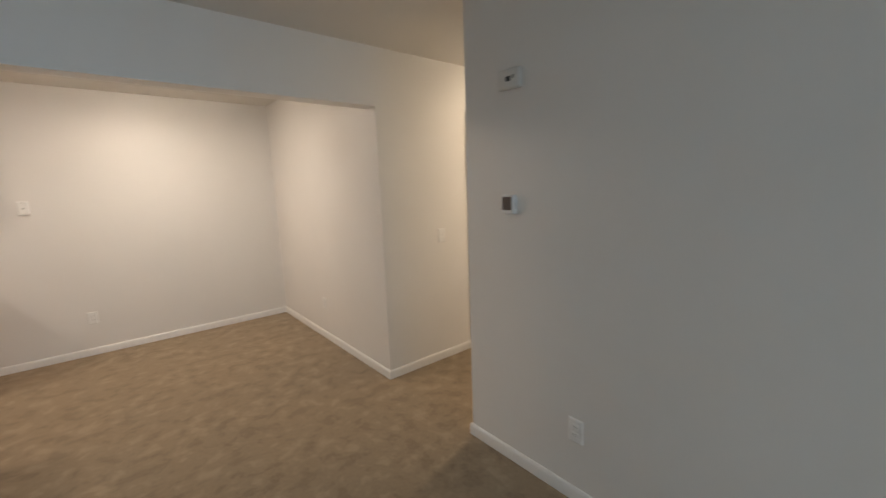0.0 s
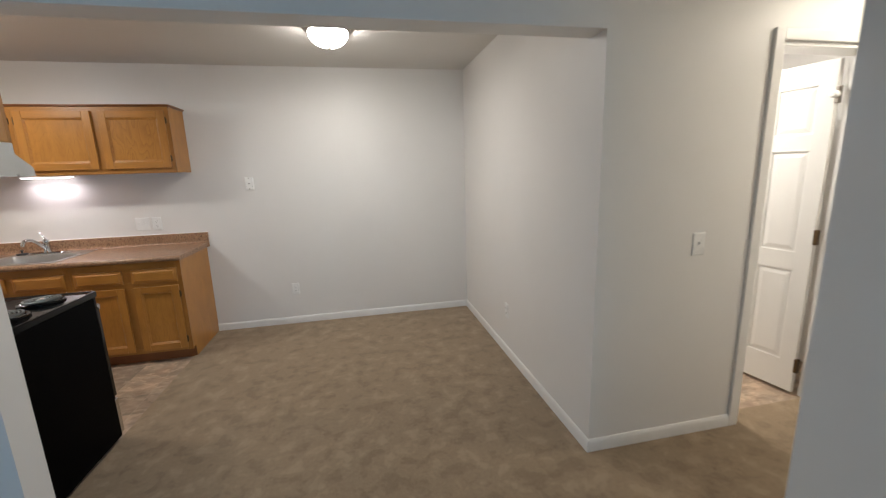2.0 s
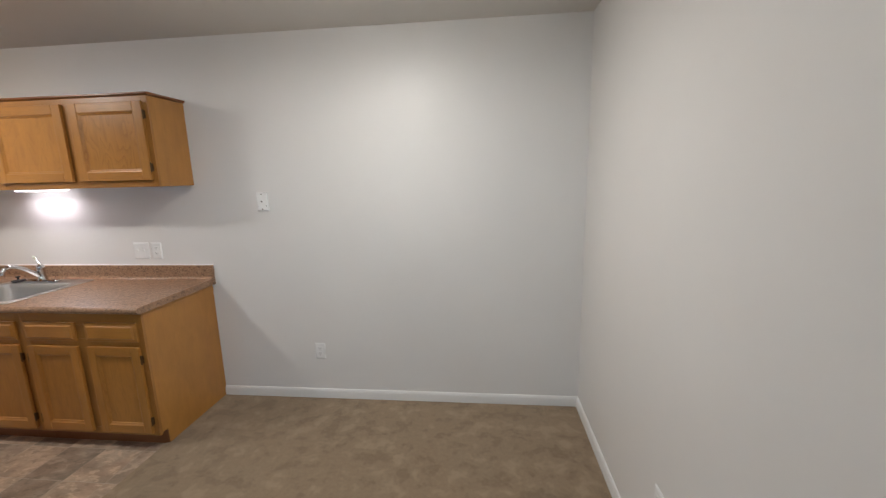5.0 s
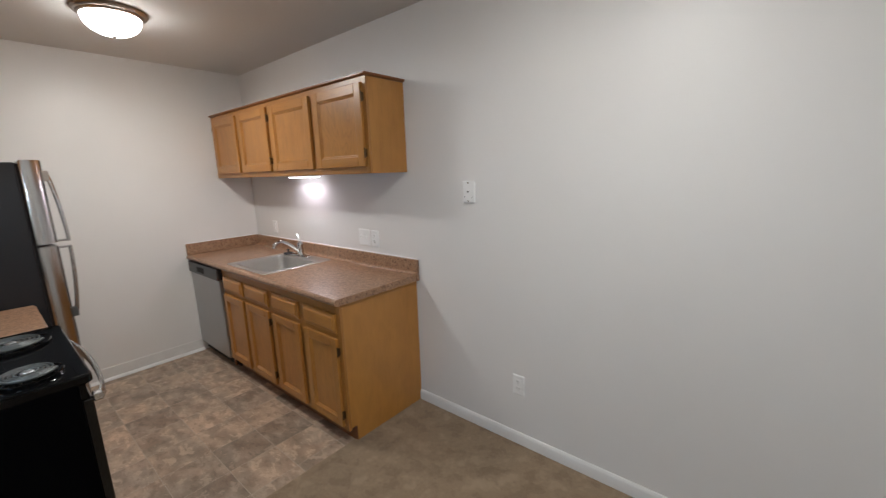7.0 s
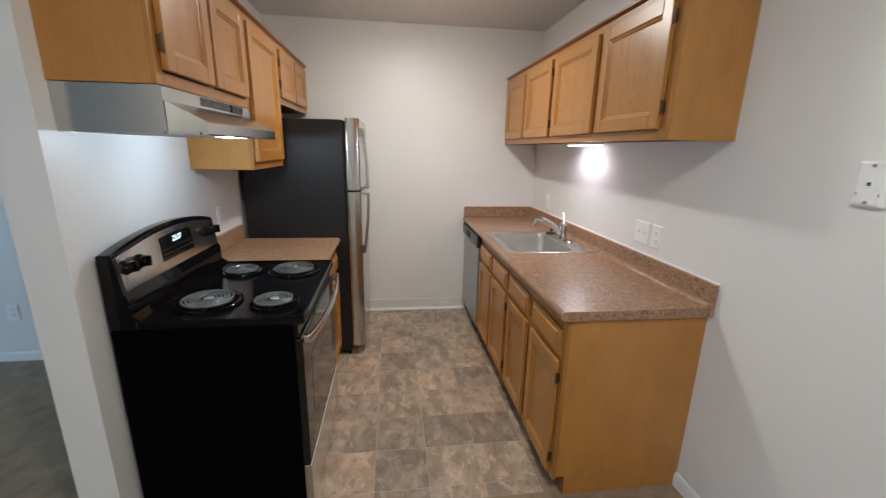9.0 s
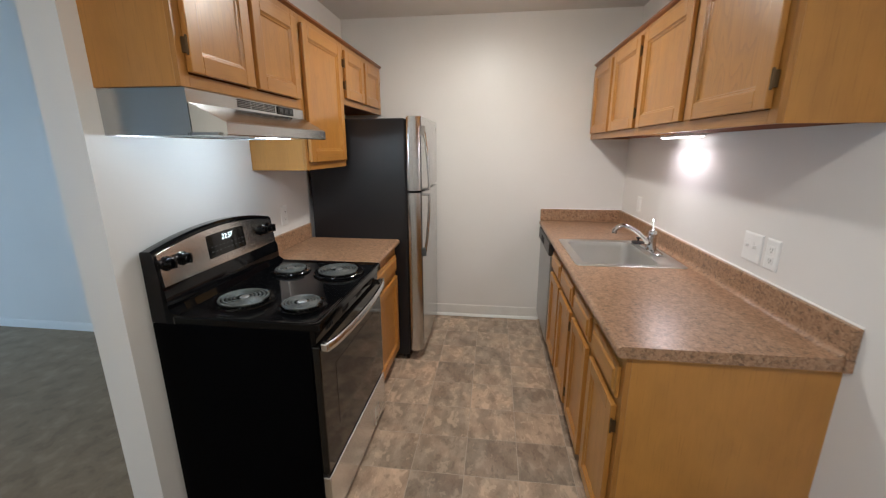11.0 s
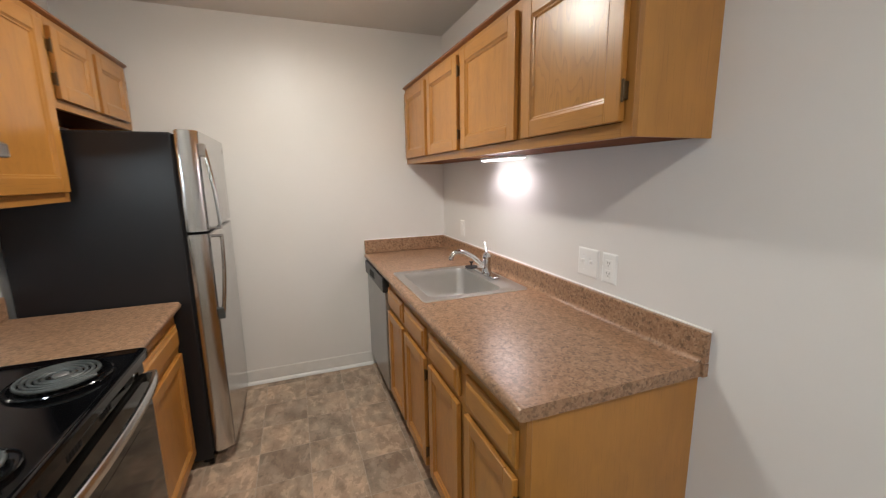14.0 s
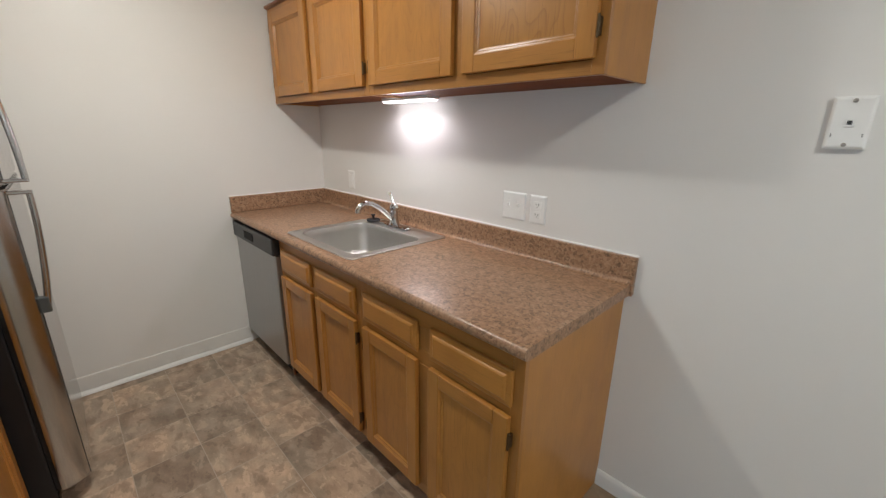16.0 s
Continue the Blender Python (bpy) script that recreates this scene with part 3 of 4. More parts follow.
UZ0, UZ1 = 1.525, 2.046
NF = 4.796
lab = "honey-stained wooden wall cabinet with two closed panel doors"
wall_cabinet(-1.882, -0.805, UZ0, UZ1, N, NF, -1, ((-1.858, -1.352, -1), (-1.302, -0.832, 1)), ((-1.362, -1.292),), lab, (1.564, 2.014))
wall_cabinet(W + 0.002, -1.883, UZ0, UZ1, N, NF, -1, ((-2.87, -2.42, -1), (-2.37, -1.908, 1)), ((-2.43, -2.36),), lab, (1.564, 2.014))
crown(W + 0.002, -0.805, UZ1, N, NF, -1, False, True)

LZ1, LF = 2.072, 3.127
wall_cabinet(-1.528, -0.76, 1.645, LZ1, P1, LF, 1, ((-1.125, -0.792, 1), (-1.502, -1.152, -1)), ((-1.16, -1.117),), "honey-stained wooden wall cabinet above the range hood", (1.688, 2.036))
wall_cabinet(-2.072, -1.529, 1.354, LZ1, P1, LF, 1, ((-2.042, -1.555, -1),), (), "tall honey-stained wooden wall cabinet with a single panel door", (1.394, 2.036))
wall_cabinet(W + 0.002, -2.073, 1.725, LZ1, P1, LF, 1, ((-2.455, -2.105, 1), (-2.85, -2.492, -1)), ((-2.502, -2.445),), "short honey-stained wooden wall cabinet above the refrigerator", (1.762, 2.036))
crown(W + 0.002, -0.76, LZ1, P1, LF, 1, False, True)


def base_cabinet(x0, x1, yb, yf, f, z1, fronts, upright, label, body_top=0.838, kick=0.095):
    c = thing("base_cabinet", ((x0 + x1) / 2, (yb + yf) / 2, 0), label, "cabinet", "kitchen base cabinets")
    yi = yf - f * 0.018
    yk = yf - f * 0.058
    part("body", box(x0 + 0.016, x1 - 0.016, min(yb, yi), max(yb, yi), kick, body_top), wood_side, c)
    part("toe_kick", box(x0 + 0.001, x1 - 0.001, min(yk + f * 0.004, yk + f * 0.0002), max(yk + f * 0.004, yk + f * 0.0002), -0.012, kick - 0.013), wood_dark, c, "dark red-brown toe kick")
    for a, b in ((x0, x0 + 0.016), (x1 - 0.016, x1)):
        prof = [(yb, -0.012), (yk, -0.012), (yk, kick), (yi, kick), (yi, z1), (yb, z1)]
        part("side_panel", prism(prof, a + 0.0006, b - 0.0006, "x"), wood_side, c)
    face_frame(x0, x1, kick - 0.012, z1, yf, f, c, upright, ((kick - 0.012, kick + 0.03), (0.628, 0.684), (z1 - 0.075, z1)))
    for a, b, hinge, door in fronts:
        drawer_front(a, b, 0.672, 0.784, yf, f, c)
        cabinet_door(a, b, 0.108, 0.642, yf, f, c, hinge, 0.05)
    return c


CZ, CT = 0.88, 0.04
BF = 4.485
base_cabinet(-1.532, -0.77, N, BF, -1, CZ - CT, ((-1.505, -1.182, -1, 1), (-1.12, -0.80, 1, 1)), ((-1.185, -1.117),), "honey-stained wooden base cabinet, two drawers over two panel doors")
base_cabinet(-2.29, -1.533, N, BF, -1, CZ - CT, ((-2.268, -1.94, -1, 1), (-1.895, -1.562, 1, 1)), ((-1.945, -1.89),), "honey-stained wooden sink base cabinet with two false drawers", 0.69)
base_cabinet(-2.085, -1.537, P1, 3.42, 1, CZ - CT, ((-2.058, -1.565, -1, 1),), (), "narrow honey-stained wooden base cabinet between range and refrigerator")


# ---- counters ----
def counter_profile(y_back, y_front, f):
    """A worktop's outline with a rolled front edge that looks along f * y."""
    r = 0.019
    zt, zb = CZ, CZ - CT
    arc = [(y_front - f * r + f * r * math.sin(a), zt - r + r * math.cos(a)) for a in (math.pi * k / 12 for k in range(0, 13))]
    return [(y_back, zb), (y_back, zt)] + arc


SX0, SX1, SY0, SY1 = -2.195, -1.622, 4.505, 5.015
CF = 4.445
wtop = thing("worktop", (-1.8, 4.77, CZ), "brown mottled stone-look laminate worktop with low backsplash", "worktop")
b = bmesh.new()
front = counter_profile(N - 0.002, CF, -1)
add_prism(b, front, W + 0.002, SX0, "x")
add_prism(b, front, SX1, -0.75, "x")
add_prism(b, counter_profile(SY0, CF, -1), SX0, SX1, "x")
add_box(b, SX0, SX1, SY1, N - 0.002, CZ - CT, CZ)
bmesh.ops.remove_doubles(b, verts=b.verts, dist=1e-5)
part("slab", b, counter_mat, wtop, "", True)
part("backsplash", box(W + 0.021, -0.742, N - 0.021, N, CZ + 0.0005, CZ + 0.097, 0.004), counter_mat, wtop)
part("backsplash", box(W, W + 0.02, CF + 0.005, N, CZ + 0.0005, CZ + 0.097, 0.004), counter_mat, wtop)
part("backsplash_end", box(-0.749, -0.742, N - 0.021, N, CZ - CT, CZ, 0.001), counter_mat, wtop)

part("cove", prism([(N - 0.021, CZ), (N - 0.046, CZ + 0.0004), (N - 0.037, CZ + 0.0013), (N - 0.030, CZ + 0.004), (N - 0.025, CZ + 0.009), (N - 0.0225, CZ + 0.016), (N - 0.021, CZ + 0.025)], W + 0.021, -0.752, "x"), counter_mat, wtop, "", True)
part("caulk", prism([(N - 0.006, CZ + 0.097), (N - 0.005, CZ + 0.100), (N, CZ + 0.102), (N, CZ + 0.097)], W + 0.02, -0.742, "x"), trim_paint, wtop, "white caulk bead")
part("caulk", prism([(W, CZ + 0.097), (W, CZ + 0.102), (W + 0.005, CZ + 0.100), (W + 0.006, CZ + 0.097)], CF + 0.005, N - 0.006, "y"), trim_paint, wtop, "white caulk bead")

wtop2 = thing("worktop", (-1.81, 3.14, CZ), "short brown mottled laminate worktop beside the range", "worktop")
part("slab", prism(counter_profile(P1 + 0.002, 3.455, 1), -2.09, -1.536, "x"), counter_mat, wtop2, "", True)
part("backsplash", box(-2.09, -1.536, P1, P1 + 0.02, CZ + 0.0005, CZ + 0.097, 0.004), counter_mat, wtop2)


# ---- sink and tap ----
sink = thing("kitchen_sink", (-1.91, 4.77, CZ), "single-bowl stainless steel drop-in sink", "sink")
bx0, bx1, by0, by1 = -2.16, -1.66, 4.54, 4.915
loops = []
for d, r, z in ((-0.050, 0.024, 0.0008), (-0.0495, 0.024, 0.0045), (-0.047, 0.023, 0.0062), (-0.042, 0.022, 0.0050), (-0.036, 0.022, 0.0038)):
    loops.append([(x, y, CZ + z) for x, y in rounded(bx0 + d, bx1 - d, by0 + d, by1 + 0.117 + (-d - 0.050), r)])
for d, r, z in ((-0.006, 0.050, 0.0038), (-0.002, 0.048, 0.0028), (0.0, 0.046, -0.002), (0.003, 0.045, -0.030), (0.010, 0.045, -0.140), (0.015, 0.046, -0.156), (0.026, 0.048, -0.168), (0.045, 0.05, -0.1725), (0.17, 0.04, -0.176)):
    loops.append([(x, y, CZ + z) for x, y in rounded(bx0 + d, bx1 - d, by0 + d, by1 - d * 0.8, r)])
part("bowl", add_loft(bmesh.new(), loops), steel_sink, sink, "", True)
dr = add_lathe(bmesh.new(), -1.91, 4.73, [(0, CZ - 0.1775), (0.012, CZ - 0.1755), (0.03, CZ - 0.176), (0.034, CZ - 0.1725), (0.044, CZ - 0.1715), (0.046, CZ - 0.175)], 24)
part("drain", dr, chrome, sink, "", True)

fx, fy, fz = -1.955, 4.972, CZ + 0.0065
tap = thing("kitchen_faucet", (fx, fy, fz), "chrome single-lever kitchen faucet with an arched spout", "faucet")
b = bmesh.new()
add_loft(b, [[(x, y, fz + dz) for x, y in rounded(fx - 0.125 + i, fx + 0.125 - i, fy - 0.028 + i, fy + 0.028 - i, 0.027 - i * 0.9)] for i, dz in ((0, 0), (0, 0.006), (0.006, 0.011))])
part("base_plate", b, chrome, tap, "", True)
part("valve_body", add_lathe(bmesh.new(), fx, fy, [(0.030, fz + 0.010), (0.026, fz + 0.022), (0.0225, fz + 0.04), (0.0225, fz + 0.085), (0.024, fz + 0.10), (0.020, fz + 0.115), (0, fz + 0.12)], 24), chrome, tap, "", True)
sp = [(fx - 0.004, fy - 0.012, fz + 0.045), (fx - 0.008, fy - 0.045, fz + 0.075), (fx - 0.012, fy - 0.085, fz + 0.108), (fx - 0.016, fy - 0.125, fz + 0.132), (fx - 0.020, fy - 0.160, fz + 0.140), (fx - 0.024, fy - 0.188, fz + 0.130), (fx - 0.026, fy - 0.202, fz + 0.108), (fx - 0.026, fy - 0.204, fz + 0.092)]
part("spout", add_tube(bmesh.new(), sp, [0.0155, 0.0135, 0.012, 0.0115, 0.0115, 0.012, 0.014, 0.0135], 16), chrome, tap, "", True)
lv = [(fx, fy, fz + 0.112), (fx - 0.012, fy + 0.004, fz + 0.132), (fx - 0.028, fy + 0.008, fz + 0.156), (fx - 0.046, fy + 0.010, fz + 0.174)]
part("lever", add_tube(bmesh.new(), lv, [0.0115, 0.0052, 0.0044, 0.0058], 12, 1.2), chrome, tap, "", True)
stop = thing("sink_stopper", (-2.135, 4.962, CZ + 0.006), "black rubber sink stopper standing on the sink rim", "stopper")
part("disc", add_lathe(bmesh.new(), -2.135, 4.962, [(0, CZ + 0.0065), (0.036, CZ + 0.0065), (0.039, CZ + 0.012), (0.036, CZ + 0.017), (0.012, CZ + 0.021), (0, CZ + 0.021)], 24), rubber, stop, "", True)
part("knob", add_lathe(bmesh.new(), -2.135, 4.962, [(0.006, CZ + 0.019), (0.006, CZ + 0.035), (0.013, CZ + 0.038), (0.013, CZ + 0.044), (0, CZ + 0.047)], 16), rubber, stop, "", True)

# ---- dishwasher ----
dw = thing("dishwasher", (-2.585, 4.77, 0), "stainless steel dishwasher with a dark control strip", "dishwasher")
dx0, dx1 = W + 0.006, -2.294
part("tub", box(dx0 + 0.004, dx1 - 0.004, 4.50, N - 0.01, 0.02, CZ - CT - 0.004), dark_gap, dw)
part("door", box(dx0, dx1 - 0.016, 4.462, 4.499, 0.088, 0.735, 0.006), steel_dw, dw)
cp = part("control_panel", box(dx0, dx1 - 0.012, 4.448, 4.499, 0.738, 0.832, 0.007), plain("control_strip_grey", (0.045, 0.046, 0.048), 0.33, 0.3), dw, "dark grey control strip")
part("latch_recess", box(dx0 + 0.20, dx0 + 0.34, 4.445, 4.4482, 0.762, 0.806, 0.001), dark_gap, cp, "black recessed latch")
part("kick_plate", box(dx0 + 0.004, dx1 - 0.004, 4.53, 4.545, -0.012, 0.098), black_side, dw)
# added dark strip: shade of the open gap beside the dishwasher door
part("side_strip", box(dx1 - 0.011, dx1 + 0.0035, 4.488, 4.50, 0.02, CZ - CT), wood_dark, dw, "dark strip in place of the shaded gap")


# ---- range ----
RX0, RX1, RY0, RY1, RZ = -1.531, -0.776, 2.852, 3.478, 0.885
rg = thing("electric_range", ((RX0 + RX1) / 2, 3.16, 0), "black and stainless electric coil range, oven door shut", "range")
part("body", box(RX0 + 0.002, RX1 - 0.002, RY0, RY1 - 0.03, 0.02, RZ - 0.032, 0.004), range_side, rg)
for x in (RX0 + 0.05, RX1 - 0.05):
    for y in (RY0 + 0.06, RY1 - 0.1):
        part("foot", add_lathe(bmesh.new(), x, y, [(0, -0.012), (0.018, -0.012), (0.018, 0.0), (0.01, 0.004), (0.01, 0.025)], 12), rubber, rg)
# cooktop: a shallow tray with a raised rim
cx0, cx1, cy0, cy1 = RX0, RX1, RY0 + 0.075, RY1 + 0.01
ct = add_loft(bmesh.new(), [[(x, y, z) for x, y in rounded(cx0 + i, cx1 - i, cy0 + i, cy1 - i, 0.02)] for i, z in
                            ((0.004, RZ - 0.032), (0, RZ - 0.028), (0, RZ - 0.005), (0.004, RZ), (0.013, RZ), (0.02, RZ - 0.006), (0.03, RZ - 0.008))])
part("cooktop", ct, black_gloss, rg, "glossy black enamel cooktop", True)
zc = RZ - 0.008


def burner(cx, cy, big):
    r = 0.098 if big else 0.075
    pan = add_lathe(bmesh.new(), cx, cy, [(0.02, zc - 0.006), (r * 0.6, zc - 0.004), (r * 0.98, zc + 0.002), (r * 1.05, zc + 0.006), (r * 1.18, zc + 0.006), (r * 1.22, zc + 0.001)], 40)
    p = part("burner", pan, black_gloss, rg, "black drip pan with a dark coil", True)
    part("trim_ring", add_lathe(bmesh.new(), cx, cy, [(r * 1.16, zc + 0.0065), (r * 1.19, zc + 0.0085), (r * 1.225, zc + 0.006), (r * 1.23, zc + 0.001)], 40), black_gloss, p, "", True)
    turns = 5.2 if big else 4.2
    n = int(turns * 26)
    pts = []
    for i in range(n + 1):
        a = 2 * math.pi * turns * i / n
        rr = 0.024 + (r - 0.024) * i / n
        pts.append((cx + rr * math.cos(a), cy + rr * math.sin(a), zc + 0.0165))
    part("coil", add_tube(bmesh.new(), pts, [0.0050] * len(pts), 8), steel_dark, p, "", True)
    part("coil_cap", add_lathe(bmesh.new(), cx, cy, [(0.018, zc + 0.006), (0.019, zc + 0.019), (0.015, zc + 0.0215), (0, zc + 0.0215)], 20), coil_cap, p, "", True)
    b3 = bmesh.new()
    for k in range(3):
        a = radians(30 + 120 * k)
        add_tube(b3, [(cx + 0.016 * math.cos(a), cy + 0.016 * math.sin(a), zc + 0.010), (cx + r * 1.06 * math.cos(a), cy + r * 1.06 * math.sin(a), zc + 0.009)], 0.003, 6)
    part("coil_support", b3, chrome, p)


burner(-0.965, 3.095, True)
burner(-0.945, 3.345, False)
burner(-1.365, 3.325, True)
burner(-1.355, 3.085, False)

# backguard: arched top, stainless control fascia
def arch(u, lift=0.0):
    return 1.118 + lift + 0.046 * (1 - (2 * u - 1) ** 2)


NCOL = 28
b = bmesh.new()
cols = []
for i in range(NCOL + 1):
    u = i / NCOL
    x = RX0 + 0.004 + (RX1 - RX0 - 0.008) * u
    zt = arch(u)
    prof = [(RY0, RZ - 0.03), (RY0, zt - 0.004), (RY0 + 0.008, zt), (RY0 + 0.040, zt), (RY0 + 0.048, zt - 0.008), (RY0 + 0.062, 0.985), (RY0 + 0.072, 0.97), (RY0 + 0.074, 0.905), (RY0 + 0.10, RZ + 0.001), (RY0 + 0.10, RZ - 0.03)]
    cols.append([b.verts.new((x, y, z)) for y, z in prof])
np_ = len(cols[0])
for a, c in zip(cols, cols[1:]):
    for k in range(np_):
        b.faces.new((a[k], a[(k + 1) % np_], c[(k + 1) % np_], c[k]))
b.faces.new(cols[0])
b.faces.new(cols[-1][::-1])
bmesh.ops.recalc_face_normals(b, faces=b.faces)
bg = part("backguard", b, black_gloss, rg, "black backguard with an arched top", True)


def fascia(u0, u1, zlo, top, lift, name, mat, parent):
    """A strip that follows the backguard's sloped face; top: its upper edge as a share of the way up."""
    b2 = bmesh.new()
    n = max(2, int(NCOL * (u1 - u0)))
    rows = []
    for i in range(n + 1):
        u = u0 + (u1 - u0) * i / n
        x = RX0 + 0.004 + (RX1 - RX0 - 0.008) * u
        zt = arch(u) - 0.010
        zz = 0.988 + (zt - 0.988) * top if top else zlo
        pts = []
        for z in (0.988 + (zt - 0.988) * zlo, zz):
            y = RY0 + 0.062 - 0.014 * (z - 0.985) / (zt + 0.002 - 0.985)
            pts.append((x, y + 0.0005, y + lift, z))
        rows.append([b2.verts.new((pts[0][0], pts[0][1], pts[0][3])), b2.verts.new((pts[0][0], pts[0][2], pts[0][3])), b2.verts.new((pts[1][0], pts[1][2], pts[1][3])), b2.verts.new((pts[1][0], pts[1][1], pts[1][3]))])
    for a, c in zip(rows, rows[1:]):
        for k in range(4):
            b2.faces.new((a[k], a[(k + 1) % 4], c[(k + 1) % 4], c[k]))
    b2.faces.new(rows[0])
    b2.faces.new(rows[-1][::-1])
    bmesh.ops.recalc_face_normals(b2, faces=b2.faces)
    return part(name, b2, mat, parent)


fa = fascia(0.02, 0.985, 0.0, 0.95, 0.006, "control_fascia", steel_fascia, bg)
fascia(0.34, 0.66, 0.22, 0.80, 0.0085, "display", black_glass, bg)
ft = bpy.data.curves.new("clock", "FONT")
ft.body, ft.shear, ft.size, ft.extrude, ft.align_x = "22:37", 0.15, 0.031, 0.0004, "CENTER"
tmp = bpy.data.objects.new("clock", ft)
cl = bmesh.new()
cl.from_mesh(tmp.to_mesh())
tmp.to_mesh_clear()
bpy.data.objects.remove(tmp)
bmesh.ops.transform(cl, matrix=pose((RX0 + RX1) / 2, RY0 + 0.0632, 1.088, 85.3, 0, 180), verts=cl.verts)
part("clock_digits", cl, digits, bg, "glowing clock reading 22:37")
bk = bmesh.new()
for i in range(9):
    x = RX0 + (RX1 - RX0) * (0.365 + 0.0335 * i)
    add_box(bk, x - 0.006, x + 0.006, RY0 + 0.0640, RY0 + 0.0655, 1.046, 1.049)
    add_box(bk, x - 0.005, x + 0.005, RY0 + 0.0625, RY0 + 0.0640, 1.066, 1.0685)
part("button_marks", bk, plain("grey_print", (0.07, 0.075, 0.08), 0.5), bg)
for x in (-0.823, -0.895, -1.408, -1.478):
    kz = 1.066
    kb = bmesh.new()
    y0 = RY0 + 0.058
    add_tube(kb, [(x, y0, kz), (x, y0 + 0.006, kz), (x, y0 + 0.0075, kz), (x, y0 + 0.03, kz + 0.003), (x, y0 + 0.033, kz + 0.003)], [0.027, 0.027, 0.021, 0.019, 0.016], 20)
    add_box(kb, x - 0.004, x + 0.004, y0 + 0.02, y0 + 0.042, kz - 0.016, kz + 0.022, 0.002)
    part("knob", kb, black_gloss, bg, "black control knob", True)

# oven door, handle, drawer
part("vent_strip", box(RX0 + 0.006, RX1 - 0.006, RY1 - 0.031, RY1 - 0.012, 0.80, RZ - 0.033), black_gloss, rg)
for g in range(4):
    for i in range(5):
        x = RX0 + 0.10 + g * 0.165 + i * 0.014
        part("vent_slot", box(x, x + 0.008, RY1 - 0.012, RY1 - 0.0105, 0.815, 0.84), dark_gap, rg)
od = part("oven_door", box(RX0 + 0.004, RX1 - 0.004, RY1 - 0.029, RY1, 0.262, 0.796, 0.006), black_glass, rg, "black glass oven door")
part("window", box(RX0 + 0.13, RX1 - 0.13, RY1 + 0.0001, RY1 + 0.0009, 0.40, 0.665), plain("oven_window", (0.02, 0.017, 0.015), 0.04), od, "dark oven window")
hz = 0.79
hpts = [(RX0 + 0.02 + (RX1 - RX0 - 0.04) * i / 16, RY1 + 0.022 + 0.032 * math.sin(math.pi * i / 16) ** 0.6, hz) for i in range(17)]
hb = add_loft(bmesh.new(), [[(x, y + a, z + c) for a, c in ((-0.006, -0.017), (0.003, -0.018), (0.007, -0.013), (0.008, 0.0), (0.007, 0.013), (0.003, 0.018), (-0.006, 0.017))] for x, y, z in hpts])
bmesh.ops.recalc_face_normals(hb, faces=hb.faces)
hd = part("handle", hb, steel_x, od, "curved stainless handle", True)
for x in (RX0 + 0.026, RX1 - 0.026):
    part("handle_mount", box(x - 0.014, x + 0.014, RY1, RY1 + 0.026, hz - 0.016, hz + 0.016, 0.005), steel_x, od)
part("storage_drawer", box(RX0 + 0.004, RX1 - 0.004, RY1 - 0.029, RY1 + 0.002, 0.035, 0.248, 0.005), steel_x, rg, "stainless storage drawer")
part("drawer_gap", box(RX0 + 0.01, RX1 - 0.01, RY1 - 0.031, RY1 - 0.012, 0.249, 0.261), dark_gap, rg)

# ---- range hood ----
hx0, hx1 = -1.526, -0.765
hood = thing("range_hood", ((hx0 + hx1) / 2, 3.0, 1.503), "stainless under-cabinet range hood with its lamp lit", "range hood")
part("shell", prism([(P1 + 0.002, 1.643), (3.128, 1.643), (3.132, 1.640), (3.134, 1.503), (3.12, 1.503), (3.12, 1.512), (P1 + 0.012, 1.512), (P1 + 0.012, 1.503), (P1 + 0.002, 1.503)], hx0, hx1, "x"), steel_hood, hood)
b = bmesh.new()
sect = [(3.1345, 1.600), (3.146, 1.594), (3.236, 1.546), (3.243, 1.540), (3.243, 1.506), (3.239, 1.503), (3.1345, 1.503)]
add_loft(b, [[(hx0 + 0.003 + 0.11 * (y - 3.1345), y, z) for y, z in sect], [(hx1 - 0.003 - 0.11 * (y - 3.1345), y, z) for y, z in sect]])
b.faces.new([v for v in list(b.verts)[:len(sect)]])
bmesh.ops.recalc_face_normals(b, faces=b.faces)
part("visor", b, steel_hood, hood, "sloped stainless visor")
for x, s in ((hx0, 1), (hx1, -1)):
    part("end_lip", box(min(x, x + s * 0.012), max(x, x + s * 0.012), P1 + 0.0125, 3.2245, 1.503, 1.5118), steel_hood, hood)
for g in range(3):
    vb = bmesh.new()
    x0 = -1.015 - g * 0.088
    for i in range(5):
        zz = 1.609 + i * 0.006
        add_box(vb, x0 - 0.076, x0, 3.128, 3.1348, zz, zz + 0.0035)
    part("vent_slot", vb, dark_gap, hood, "black vent slots")
sw_ = part("switch_panel", box(-1.42, -1.285, 3.128, 3.1365, 1.606, 1.638, 0.002), black_gloss, hood, "black switch panel")
for x in (-1.395, -1.352, -1.31):
    part("rocker", box(x - 0.012, x + 0.012, 3.136, 3.139, 1.614, 1.630, 0.001), plate_shadow, sw_)
part("filter", box(-1.45, -0.85, 2.87, 3.06, 1.506, 1.5115), steel_dark, hood, "grey mesh grease filter")
part("lamp_lens", box(-1.25, -1.09, 3.136, 3.20, 1.5005, 1.5045, 0.001), hood_lens, hood, "glowing lamp lens")

# ---- under-cabinet light ----
ucl = thing("under_cabinet_lamp", (-1.87, 5.015, 1.507), "slim white lit lamp bar under the wall cabinets", "lamp")
part("housing", box(-2.043, -1.698, 4.975, 5.055, 1.5165, 1.5385, 0.004), plate_white, ucl)
